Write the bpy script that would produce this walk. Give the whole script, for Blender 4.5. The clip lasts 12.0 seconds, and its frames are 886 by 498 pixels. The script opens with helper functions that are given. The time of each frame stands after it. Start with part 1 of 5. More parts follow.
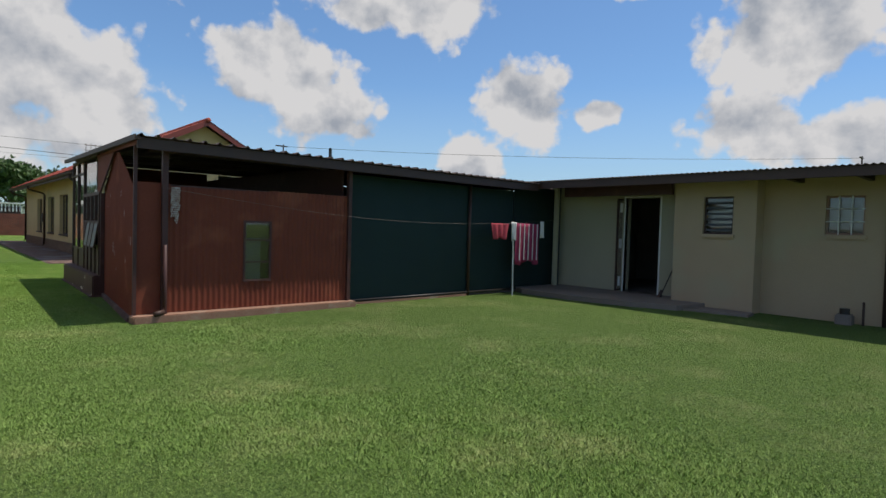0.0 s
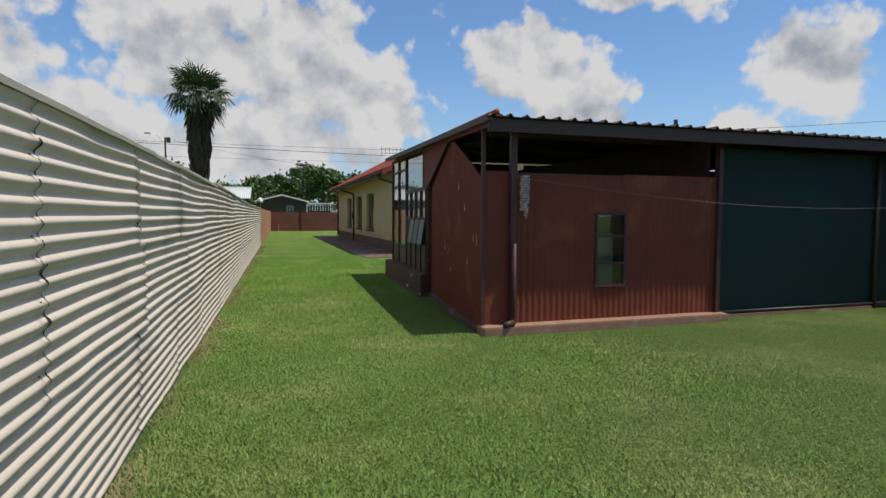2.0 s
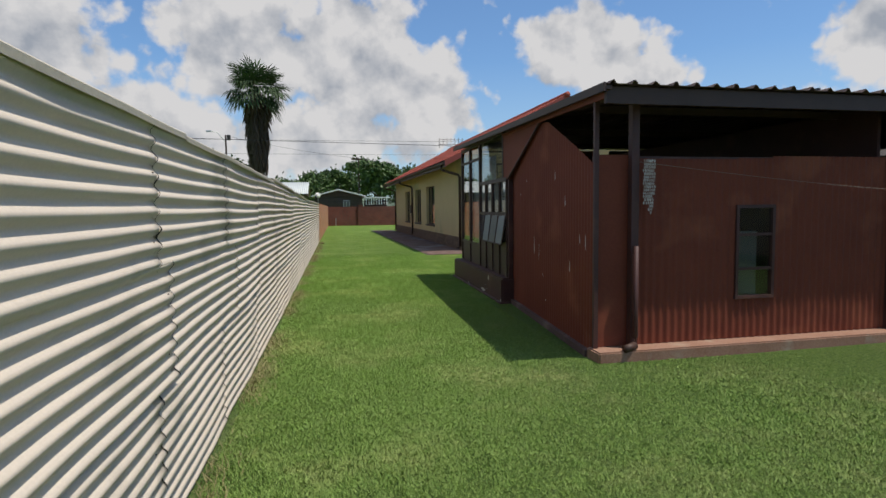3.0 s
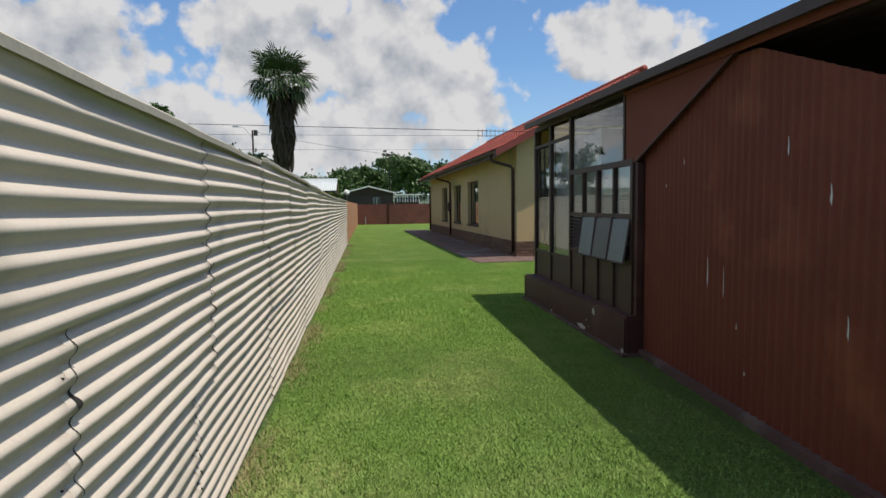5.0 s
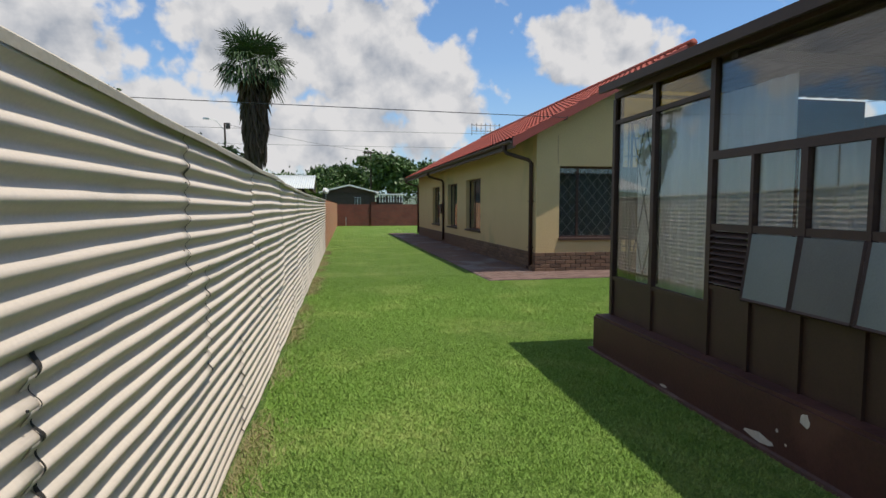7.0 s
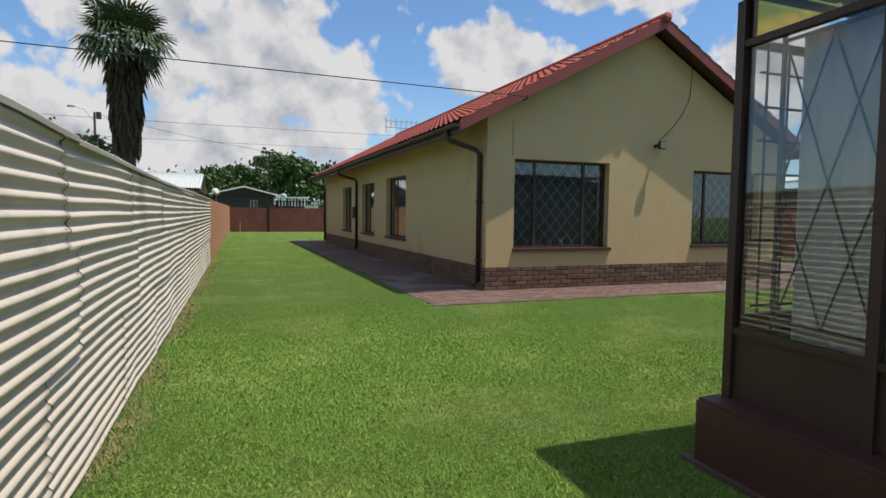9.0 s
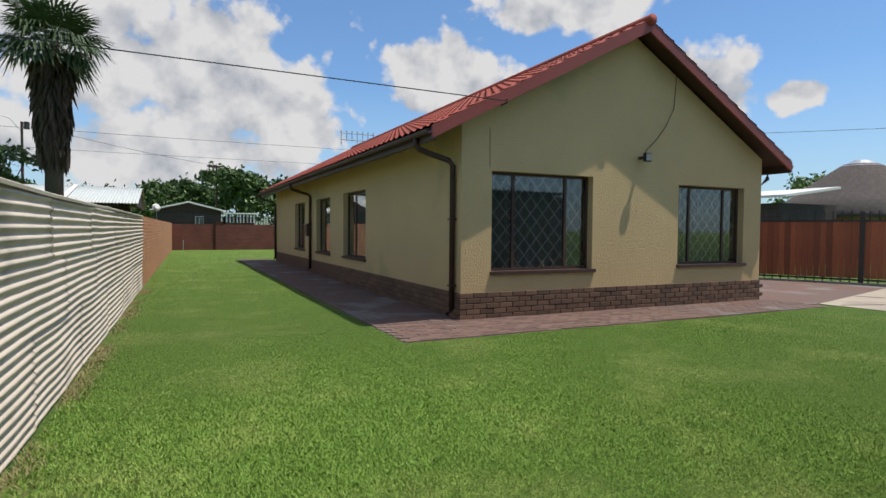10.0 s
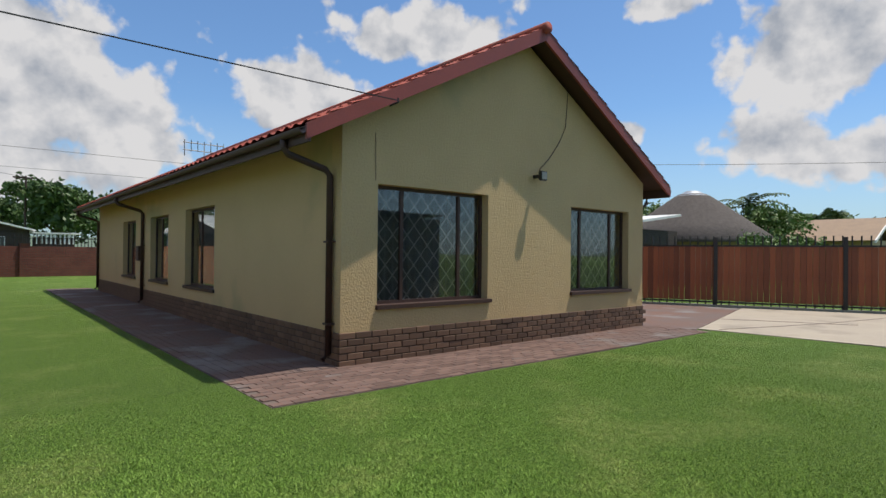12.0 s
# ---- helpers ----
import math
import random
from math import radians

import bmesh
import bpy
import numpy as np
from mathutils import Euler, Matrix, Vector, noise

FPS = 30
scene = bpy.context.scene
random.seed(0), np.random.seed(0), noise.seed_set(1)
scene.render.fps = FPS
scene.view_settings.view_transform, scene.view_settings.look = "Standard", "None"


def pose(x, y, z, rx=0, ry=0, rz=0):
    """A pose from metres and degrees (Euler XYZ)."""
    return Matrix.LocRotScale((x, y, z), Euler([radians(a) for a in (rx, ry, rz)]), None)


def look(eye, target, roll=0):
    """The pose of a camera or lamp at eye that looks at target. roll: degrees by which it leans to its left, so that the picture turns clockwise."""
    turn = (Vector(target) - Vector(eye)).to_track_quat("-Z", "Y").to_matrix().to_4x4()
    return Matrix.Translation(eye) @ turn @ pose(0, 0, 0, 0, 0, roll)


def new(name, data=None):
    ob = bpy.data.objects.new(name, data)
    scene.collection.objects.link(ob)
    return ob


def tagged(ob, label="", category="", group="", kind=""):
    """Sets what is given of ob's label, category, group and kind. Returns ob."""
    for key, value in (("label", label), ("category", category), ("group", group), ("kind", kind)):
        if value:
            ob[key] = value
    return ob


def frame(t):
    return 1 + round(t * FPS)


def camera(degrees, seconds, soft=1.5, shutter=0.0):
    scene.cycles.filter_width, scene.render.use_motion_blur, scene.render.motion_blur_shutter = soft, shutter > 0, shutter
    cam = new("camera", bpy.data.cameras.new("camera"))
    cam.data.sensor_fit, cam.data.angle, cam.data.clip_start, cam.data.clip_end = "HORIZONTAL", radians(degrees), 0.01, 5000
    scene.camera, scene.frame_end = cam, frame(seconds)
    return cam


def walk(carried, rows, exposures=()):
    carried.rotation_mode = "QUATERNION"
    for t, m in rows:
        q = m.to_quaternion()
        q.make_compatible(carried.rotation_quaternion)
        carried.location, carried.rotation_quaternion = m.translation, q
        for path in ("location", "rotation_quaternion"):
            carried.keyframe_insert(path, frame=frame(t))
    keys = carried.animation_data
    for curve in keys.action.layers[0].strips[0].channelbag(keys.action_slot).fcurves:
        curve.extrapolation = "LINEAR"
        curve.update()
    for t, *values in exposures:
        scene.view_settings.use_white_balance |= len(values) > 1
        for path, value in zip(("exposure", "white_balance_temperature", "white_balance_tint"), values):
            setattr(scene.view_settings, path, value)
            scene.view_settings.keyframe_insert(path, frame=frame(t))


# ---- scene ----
cam = camera(76.1, 12.0)
PATH = [
    (0, (0.042, -0.055, 1.301), (1.391, 1.419, 1.233), 1.7),
    (0.5, (-0.005, 0.422, 1.294), (1.157, 2.047, 1.215), 1.5),
    (1, (-0.079, 0.957, 1.275), (0.924, 2.685, 1.185), 1.3),
    (1.5, (-0.153, 1.539, 1.272), (0.636, 3.375, 1.173), 1.0),
    (2, (-0.283, 2.067, 1.308), (0.315, 3.972, 1.19), 0.2),
    (2.5, (-0.325, 2.639, 1.329), (0.184, 4.568, 1.19), -0.0),
    (3, (-0.343, 3.298, 1.355), (0.072, 5.249, 1.21), -0.7),
    (5, (-0.295, 6.153, 1.379), (0.02, 8.122, 1.226), -0.8),
    (5.5, (-0.286, 6.89, 1.391), (0.03, 8.859, 1.238), -0.6),
    (6, (-0.278, 7.614, 1.393), (0.051, 9.581, 1.241), -0.4),
    (6.5, (-0.304, 8.346, 1.404), (0.041, 10.31, 1.254), -0.2),
    (8.5, (-0.193, 11.268, 1.335), (0.436, 13.161, 1.193), 0.6),
    (9, (-0.116, 11.895, 1.308), (0.601, 13.758, 1.183), 0.7),
    (9.5, (0.022, 12.532, 1.339), (0.816, 14.365, 1.239), 0.6),
    (10, (0.105, 13.081, 1.359), (0.971, 14.883, 1.29), 0.5),
    (10.5, (0.227, 13.536, 1.35), (1.175, 15.296, 1.299), 0.5),
    (11, (0.307, 13.928, 1.375), (1.35, 15.633, 1.341), 0.4),
    (11.5, (0.401, 14.264, 1.363), (1.569, 15.887, 1.35), 0.5),
    (12, (0.545, 14.531, 1.381), (1.831, 16.063, 1.398), 0.6),
]
walk(cam, [(t, look(eye, target, roll)) for t, eye, target, roll in PATH],
     exposures=[(0.0, -0.2, 6600, 10), (2.5, -0.2, 6600, 10), (5.5, -0.1, 6600, 10), (9.5, -0.06, 6600, 10), (12.0, -0.1, 6600, 10)])

# ---------------- sky, sun, exposure ----------------
SUN = Vector((0.295, -0.17, 1.0)).normalized()
sun_data = bpy.data.lights.new("sun", "SUN")
sun_data.energy, sun_data.angle, sun_data.color = 4.8, radians(0.53), (1.0, 0.95, 0.87)
sun = new("sun", sun_data)
sun.rotation_euler = SUN.to_track_quat("Z", "Y").to_euler()

# clouds: azimuth from +y towards +x, elevation, half width, half height, in degrees
CLOUDS = [
    (-7, 15, 8, 7), (3, 14, 8.5, 8), (10, 11, 6, 6), (0, 6.5, 14, 4), (-24, 13, 8, 7), (-17, 7.5, 8, 4), (-40, 15, 10, 6),
    (26, 15, 7, 4.5), (30, 11, 5.5, 3.5), (38, 21, 9, 3.4), (50, 12.5, 5.5, 4.2), (45, 6.5, 3, 3.5), (57.5, 11.6, 3, 1.6),
    (73, 17.5, 7, 5.5), (70, 10, 5, 3), (79, 8, 8, 3.2), (61, 22.5, 4, 1.6), (95, 14, 8, 6),
]


def build_world():
    world = bpy.data.worlds.new("sky")
    scene.world = world
    world.use_nodes = True
    nt = world.node_tree
    nt.nodes.clear()
    N, L = nt.nodes.new, nt.links.new

    def math_node(op, a, b=None, c=None):
        n = N("ShaderNodeMath")
        n.operation = op
        for i, v in enumerate((a, b, c)):
            if v is None:
                continue
            if isinstance(v, (int, float)):
                n.inputs[i].default_value = v
            else:
                L(v, n.inputs[i])
        return n.outputs[0]

    sky = N("ShaderNodeTexSky")
    sky.sky_type, sky.sun_disc = "NISHITA", False
    sky.sun_elevation, sky.sun_rotation = math.asin(SUN.z), math.atan2(SUN.x, SUN.y)
    sky.air_density, sky.dust_density = 1.0, 0.6
    tc = N("ShaderNodeTexCoord")
    sep = N("ShaderNodeSeparateXYZ")
    L(tc.outputs["Generated"], sep.inputs[0])
    az = math_node("DEGREES", math_node("ARCTAN2", sep.outputs[0], sep.outputs[1]))
    el = math_node("DEGREES", math_node("ARCSINE", sep.outputs[2]))
    p = N("ShaderNodeCombineXYZ")
    L(az, p.inputs[0]), L(el, p.inputs[1])

    def noise_at(offset, scale, detail, rough=0.6):
        add = N("ShaderNodeVectorMath")
        add.operation = "ADD"
        L(p.outputs[0], add.inputs[0])
        add.inputs[1].default_value = offset
        n = N("ShaderNodeTexNoise")
        L(add.outputs[0], n.inputs["Vector"])
        n.inputs["Scale"].default_value, n.inputs["Detail"].default_value, n.inputs["Roughness"].default_value = scale, detail, rough
        return n.outputs["Fac"]

    field = None
    for ca, ce, ra, re in CLOUDS:
        sub = N("ShaderNodeVectorMath")
        sub.operation = "SUBTRACT"
        L(p.outputs[0], sub.inputs[0])
        sub.inputs[1].default_value = (ca, ce, 0)
        mul = N("ShaderNodeVectorMath")
        mul.operation = "MULTIPLY"
        L(sub.outputs[0], mul.inputs[0])
        mul.inputs[1].default_value = (1 / ra, 1 / re, 0)
        ln = N("ShaderNodeVectorMath")
        ln.operation = "LENGTH"
        L(mul.outputs[0], ln.inputs[0])
        f = math_node("SUBTRACT", 1.0, ln.outputs["Value"])
        field = f if field is None else math_node("SMOOTH_MAX", field, f, 0.15)
    # scattered clouds added over the unseen rest of the sky, whitening its fill light
    rest = math_node("MULTIPLY_ADD", noise_at((40, 10, 0), 0.055, 2), 3.0, -1.45)
    high = math_node("MULTIPLY", math_node("SUBTRACT", el, 26.0), 0.05)
    rest = math_node("MINIMUM", rest, high)
    field = math_node("MAXIMUM", field, rest)
    lump = noise_at((0, 0, 0), 0.20, 8, 0.56)
    # rounded billows on two scales
    puff = None
    for scale, weight in ((0.24, 0.36), (0.62, 0.16)):
        wob = N("ShaderNodeTexNoise")
        L(p.outputs[0], wob.inputs["Vector"])
        wob.inputs["Scale"].default_value, wob.inputs["Detail"].default_value = scale * 1.5, 3
        warp = N("ShaderNodeVectorMath")
        warp.operation = "MULTIPLY_ADD"
        L(wob.outputs["Color"], warp.inputs[0])
        warp.inputs[1].default_value = (1.2 / scale, 1.2 / scale, 0)
        L(p.outputs[0], warp.inputs[2])
        cell = N("ShaderNodeTexVoronoi")
        cell.feature, cell.voronoi_dimensions = "SMOOTH_F1", "2D"
        L(warp.outputs[0], cell.inputs["Vector"])
        cell.inputs["Scale"].default_value, cell.inputs["Smoothness"].default_value = scale, 0.35
        bump = math_node("MULTIPLY", math_node("SUBTRACT", 0.45, cell.outputs["Distance"]), weight * 2.0)
        puff = bump if puff is None else math_node("ADD", puff, bump)
    dense = math_node("MULTIPLY_ADD", math_node("SUBTRACT", lump, 0.5), 1.35, math_node("MULTIPLY", field, 1.2))
    dense = math_node("ADD", dense, puff)
    ramp = N("ShaderNodeMapRange")
    ramp.interpolation_type = "SMOOTHSTEP"
    L(dense, ramp.inputs["Value"])
    ramp.inputs["From Min"].default_value, ramp.inputs["From Max"].default_value = -0.02, 0.34
    # sunlit tops and grey bellies
    lower = noise_at((0.7, 2.2, 0), 0.20, 5, 0.5)
    lit = math_node("MULTIPLY_ADD", math_node("SUBTRACT", lump, lower), 3.4, 0.96)
    lit = math_node("MULTIPLY_ADD", puff, 0.7, lit)
    lit = math_node("MULTIPLY_ADD", dense, -0.34, lit)
    shade = N("ShaderNodeMix")
    shade.data_type = "RGBA"
    L(lit, shade.inputs["Factor"])
    shade.inputs["A"].default_value, shade.inputs["B"].default_value = (3.7, 4.1, 4.8, 1), (7.5, 7.5, 7.65, 1)
    haze = N("ShaderNodeMapRange")
    L(el, haze.inputs["Value"])
    haze.inputs["From Min"].default_value, haze.inputs["From Max"].default_value = 0.0, 14.0
    haze.inputs["To Min"].default_value, haze.inputs["To Max"].default_value = 0.55, 0.04
    tint = N("ShaderNodeMix")
    tint.data_type = "RGBA"
    L(haze.outputs[0], tint.inputs["Factor"])
    gain = N("ShaderNodeMix")
    gain.data_type, gain.blend_type = "RGBA", "MULTIPLY"
    gain.inputs["Factor"].default_value = 1.0
    L(sky.outputs[0], gain.inputs["A"])
    gain.inputs["B"].default_value = (SKYGAIN[0], SKYGAIN[1], SKYGAIN[2], 1)
    L(gain.outputs["Result"], tint.inputs["A"])
    tint.inputs["B"].default_value = (4.8, 6.2, 7.6, 1)
    mix = N("ShaderNodeMix")
    mix.data_type = "RGBA"
    L(ramp.outputs[0], mix.inputs["Factor"])
    L(tint.outputs["Result"], mix.inputs["A"]), L(shade.outputs["Result"], mix.inputs["B"])
    bg = N("ShaderNodeBackground")
    bg.inputs["Strength"].default_value = 0.1
    L(mix.outputs["Result"], bg.inputs["Color"])
    out = N("ShaderNodeOutputWorld")
    L(bg.outputs[0], out.inputs[0])


SKYGAIN = (0.95, 1.3, 1.62)
build_world()


# ---------------- materials ----------------
def material(name, a, b=None, rough=0.7, scale=3.0, fine=60.0, bump=0.2, metal=0.0, piece=0.0, stretch=(1, 1, 1), dirt=None, dirt_scale=0.7, dirt_lo=0.55, distance=0.01, spec=0.5):
    """Two-scale painted or mineral surface: a to b by fine and coarse noise, stains of colour dirt, fine relief."""
    b = b or tuple(c * 0.75 for c in a)
    m = bpy.data.materials.new(name)
    m.use_nodes = True
    nt = m.node_tree
    N, L = nt.nodes.new, nt.links.new
    bs = nt.nodes["Principled BSDF"]
    tc, mp = N("ShaderNodeTexCoord"), N("ShaderNodeMapping")
    mp.inputs["Scale"].default_value = stretch
    L(tc.outputs["Object"], mp.inputs["Vector"])

    def tex(s, d):
        n = N("ShaderNodeTexNoise")
        L(mp.outputs[0], n.inputs["Vector"])
        n.inputs["Scale"].default_value, n.inputs["Detail"].default_value = s, d
        return n.outputs["Fac"]

    def mixed(fac, x, y):
        n = N("ShaderNodeMix")
        n.data_type = "RGBA"
        for key, v in (("Factor", fac), ("A", x), ("B", y)):
            if isinstance(v, tuple):
                n.inputs[key].default_value = (*v, 1)
            elif isinstance(v, (int, float)):
                n.inputs[key].default_value = v
            else:
                L(v, n.inputs[key])
        return n.outputs["Result"]

    def ramp(v, lo, hi):
        n = N("ShaderNodeMapRange")
        L(v, n.inputs["Value"])
        n.inputs["From Min"].default_value, n.inputs["From Max"].default_value = lo, hi
        return n.outputs[0]

    coarse, grain = tex(scale, 4), tex(fine, 3)
    half = N("ShaderNodeMath")
    half.operation = "MULTIPLY_ADD"
    L(grain, half.inputs[0])
    half.inputs[1].default_value = 0.5
    mid = N("ShaderNodeMath")
    mid.operation = "MULTIPLY"
    L(coarse, mid.inputs[0])
    mid.inputs[1].default_value = 0.5
    L(mid.outputs[0], half.inputs[2])
    col = mixed(ramp(half.outputs[0], 0.35, 0.65), a, b)
    if piece:
        info = N("ShaderNodeObjectInfo")
        hsv = N("ShaderNodeHueSaturation")
        L(ramp(info.outputs["Random"], 0, 1), hsv.inputs["Value"])
        hsv.inputs["Value"].links[0].from_node.inputs["To Min"].default_value = 1 - piece
        hsv.inputs["Value"].links[0].from_node.inputs["To Max"].default_value = 1 + piece
        L(col, hsv.inputs["Color"])
        col = hsv.outputs[0]
    if dirt:
        col = mixed(ramp(tex(dirt_scale, 6), dirt_lo, dirt_lo + 0.12), col, dirt)
    L(col, bs.inputs["Base Color"])
    bs.inputs["Roughness"].default_value, bs.inputs["Metallic"].default_value = rough, metal
    bs.inputs["Specular IOR Level"].default_value = spec
    if bump:
        bp = N("ShaderNodeBump")
        bp.inputs["Strength"].default_value, bp.inputs["Distance"].default_value = bump, distance
        L(half.outputs[0], bp.inputs["Height"])
        L(bp.outputs[0], bs.inputs["Normal"])
    return m


def glass_material(name, tint, rough=0.0):
    """A pane: mostly clear, with true mirror gloss by angle."""
    m = bpy.data.materials.new(name)
    m.use_nodes = True
    nt = m.node_tree
    nt.nodes.clear()
    N, L = nt.nodes.new, nt.links.new
    clear, gloss, mix, out = N("ShaderNodeBsdfTransparent"), N("ShaderNodeBsdfGlossy"), N("ShaderNodeMixShader"), N("ShaderNodeOutputMaterial")
    lw, power, fr = N("ShaderNodeLayerWeight"), N("ShaderNodeMath"), N("ShaderNodeMath")
    power.operation, power.inputs[1].default_value = "POWER", 3.6
    fr.operation, fr.inputs[1].default_value, fr.inputs[2].default_value = "MULTIPLY_ADD", 0.75, 0.07
    L(lw.outputs["Facing"], power.inputs[0]), L(power.outputs[0], fr.inputs[0])
    clear.inputs[0].default_value = (*tint, 1)
    gloss.inputs["Roughness"].default_value = rough
    L(fr.outputs[0], mix.inputs[0]), L(clear.outputs[0], mix.inputs[1]), L(gloss.outputs[0], mix.inputs[2])
    L(mix.outputs[0], out.inputs[0])
    return m


def brick_material(name, c1, c2, mortar, axis):
    """Far brickwork: courses 75 mm, bricks 225 mm, joints sunk."""
    m = bpy.data.materials.new(name)
    m.use_nodes = True
    nt = m.node_tree
    N, L = nt.nodes.new, nt.links.new
    bs = nt.nodes["Principled BSDF"]
    tc, sep, comb, br = N("ShaderNodeTexCoord"), N("ShaderNodeSeparateXYZ"), N("ShaderNodeCombineXYZ"), N("ShaderNodeTexBrick")
    L(tc.outputs["Object"], sep.inputs[0])
    L(sep.outputs[axis], comb.inputs[0]), L(sep.outputs[2], comb.inputs[1])
    L(comb.outputs[0], br.inputs["Vector"])
    br.inputs["Scale"].default_value = 1.0
    br.inputs["Brick Width"].default_value, br.inputs["Row Height"].default_value, br.inputs["Mortar Size"].default_value = 0.23, 0.085, 0.012
    br.inputs["Color1"].default_value, br.inputs["Color2"].default_value, br.inputs["Mortar"].default_value = (*c1, 1), (*c2, 1), (*mortar, 1)
    no = N("ShaderNodeTexNoise")
    L(tc.outputs["Object"], no.inputs["Vector"])
    no.inputs["Scale"].default_value, no.inputs["Detail"].default_value = 1.3, 8
    hsv, rg = N("ShaderNodeHueSaturation"), N("ShaderNodeMapRange")
    L(no.outputs["Fac"], rg.inputs["Value"])
    rg.inputs["To Min"].default_value, rg.inputs["To Max"].default_value = 0.5, 1.5
    L(rg.outputs[0], hsv.inputs["Value"]), L(br.outputs["Color"], hsv.inputs["Color"])
    L(hsv.outputs[0], bs.inputs["Base Color"])
    bs.inputs["Roughness"].default_value = 0.85
    bp = N("ShaderNodeBump")
    bp.invert = True
    bp.inputs["Distance"].default_value = 0.01
    L(br.outputs["Fac"], bp.inputs["Height"]), L(bp.outputs[0], bs.inputs["Normal"])
    return m


def turf_material(name, dark, mid, pale, dry, island, rough):
    """Turf: broad dry patches, clumps a hand wide and, between or along the blades, fine light and dark."""
    m = bpy.data.materials.new(name)
    m.use_nodes = True
    nt = m.node_tree
    N, L = nt.nodes.new, nt.links.new
    bs = nt.nodes["Principled BSDF"]
    tc = N("ShaderNodeTexCoord")

    def tex(scale, detail, lo, hi, r=0.6):
        n, g = N("ShaderNodeTexNoise"), N("ShaderNodeMapRange")
        L(tc.outputs["Object"], n.inputs["Vector"])
        n.inputs["Scale"].default_value, n.inputs["Detail"].default_value, n.inputs["Roughness"].default_value = scale, detail, r
        L(n.outputs["Fac"], g.inputs["Value"])
        g.inputs["From Min"].default_value, g.inputs["From Max"].default_value = lo, hi
        return g.outputs[0]

    def mixed(fac, a, b):
        n = N("ShaderNodeMix")
        n.data_type = "RGBA"
        L(fac, n.inputs["Factor"])
        for key, v in (("A", a), ("B", b)):
            if isinstance(v, tuple):
                n.inputs[key].default_value = (*v, 1)
            else:
                L(v, n.inputs[key])
        return n.outputs["Result"]

    if island:
        geo = N("ShaderNodeNewGeometry")
        fine = geo.outputs["Random Per Island"]
    else:
        fine = tex(38, 4, 0.36, 0.64, 0.75)
    clump = tex(9, 3, 0.36, 0.66)
    col = mixed(fine, dark, pale)
    half = N("ShaderNodeMath")
    half.operation = "MULTIPLY"
    half.inputs[1].default_value = 0.6
    L(clump, half.inputs[0])
    col = mixed(half.outputs[0], col, mid)
    patch = N("ShaderNodeMath")
    patch.operation = "MULTIPLY"
    L(tex(0.75, 5, 0.50, 0.68), patch.inputs[0])
    L(tex(14, 3, 0.30, 0.62), patch.inputs[1])
    col = mixed(patch.outputs[0], col, dry)
    # greener, slightly brighter grass towards the house
    sep, greening, greener = N("ShaderNodeSeparateXYZ"), N("ShaderNodeMapRange"), N("ShaderNodeMix")
    wander = N("ShaderNodeMath")
    wander.operation, wander.inputs[1].default_value = "MULTIPLY_ADD", 3.0
    L(tc.outputs["Object"], sep.inputs[0])
    L(tex(0.5, 4, 0.3, 0.7), wander.inputs[0]), L(sep.outputs[1], wander.inputs[2])
    L(wander.outputs[0], greening.inputs["Value"])
    greening.inputs["From Min"].default_value, greening.inputs["From Max"].default_value = 8.0, 16.0
    greener.data_type, greener.blend_type = "RGBA", "MULTIPLY"
    L(greening.outputs[0], greener.inputs["Factor"]), L(col, greener.inputs["A"])
    greener.inputs["B"].default_value = (1.05, 1.14, 0.86, 1)
    L(greener.outputs["Result"], bs.inputs["Base Color"])
    bs.inputs["Roughness"].default_value, bs.inputs["Specular IOR Level"].default_value = rough, 0.2
    if not island:
        bp = N("ShaderNodeBump")
        bp.inputs["Strength"].default_value, bp.inputs["Distance"].default_value = 1.0, 0.035
        L(fine, bp.inputs["Height"]), L(bp.outputs[0], bs.inputs["Normal"])
    return m


LAWN = turf_material("lawn_soil_and_turf", (0.070, 0.125, 0.027), (0.15, 0.245, 0.047), (0.23, 0.34, 0.082), (0.28, 0.325, 0.11), False, 0.9)
BLADE = turf_material("grass_blades", (0.095, 0.18, 0.033), (0.175, 0.29, 0.055), (0.31, 0.415, 0.12), (0.37, 0.405, 0.15), True, 0.6)
CREAM_METAL = material("cream_painted_corrugated_iron", (0.65, 0.56, 0.46), (0.58, 0.50, 0.41), rough=0.6, scale=1.5, fine=90, bump=0.08, dirt=(0.40, 0.35, 0.28), dirt_scale=1.2, dirt_lo=0.6)
CREAM_CAP = material("weathered_cream_cap", (0.55, 0.49, 0.39), (0.46, 0.41, 0.32), rough=0.6, scale=2, fine=60)
DARK = material("dark_joint", (0.02, 0.017, 0.014), rough=0.9)
PLASTER = material("yellow_cream_plaster", (0.55, 0.39, 0.195), (0.49, 0.345, 0.17), rough=0.85, scale=1.2, fine=38, bump=0.75, distance=0.02, dirt=(0.38, 0.31, 0.16), dirt_scale=0.5, dirt_lo=0.6)
PLASTER_FLAT = material("smooth_yellow_plaster", (0.55, 0.39, 0.195), (0.50, 0.355, 0.175), rough=0.85, scale=1.2, fine=70, bump=0.15, dirt=(0.39, 0.32, 0.16), dirt_scale=0.6, dirt_lo=0.6)
BEIGE = material("beige_plaster", (0.44, 0.32, 0.20), (0.39, 0.285, 0.18), rough=0.85, scale=1.0, fine=60, bump=0.3, dirt=(0.40, 0.33, 0.21), dirt_scale=0.6, dirt_lo=0.58)
PALE = material("pale_green_cream_plaster", (0.42, 0.385, 0.265), (0.37, 0.34, 0.235), rough=0.85, scale=1.0, fine=60, bump=0.2)
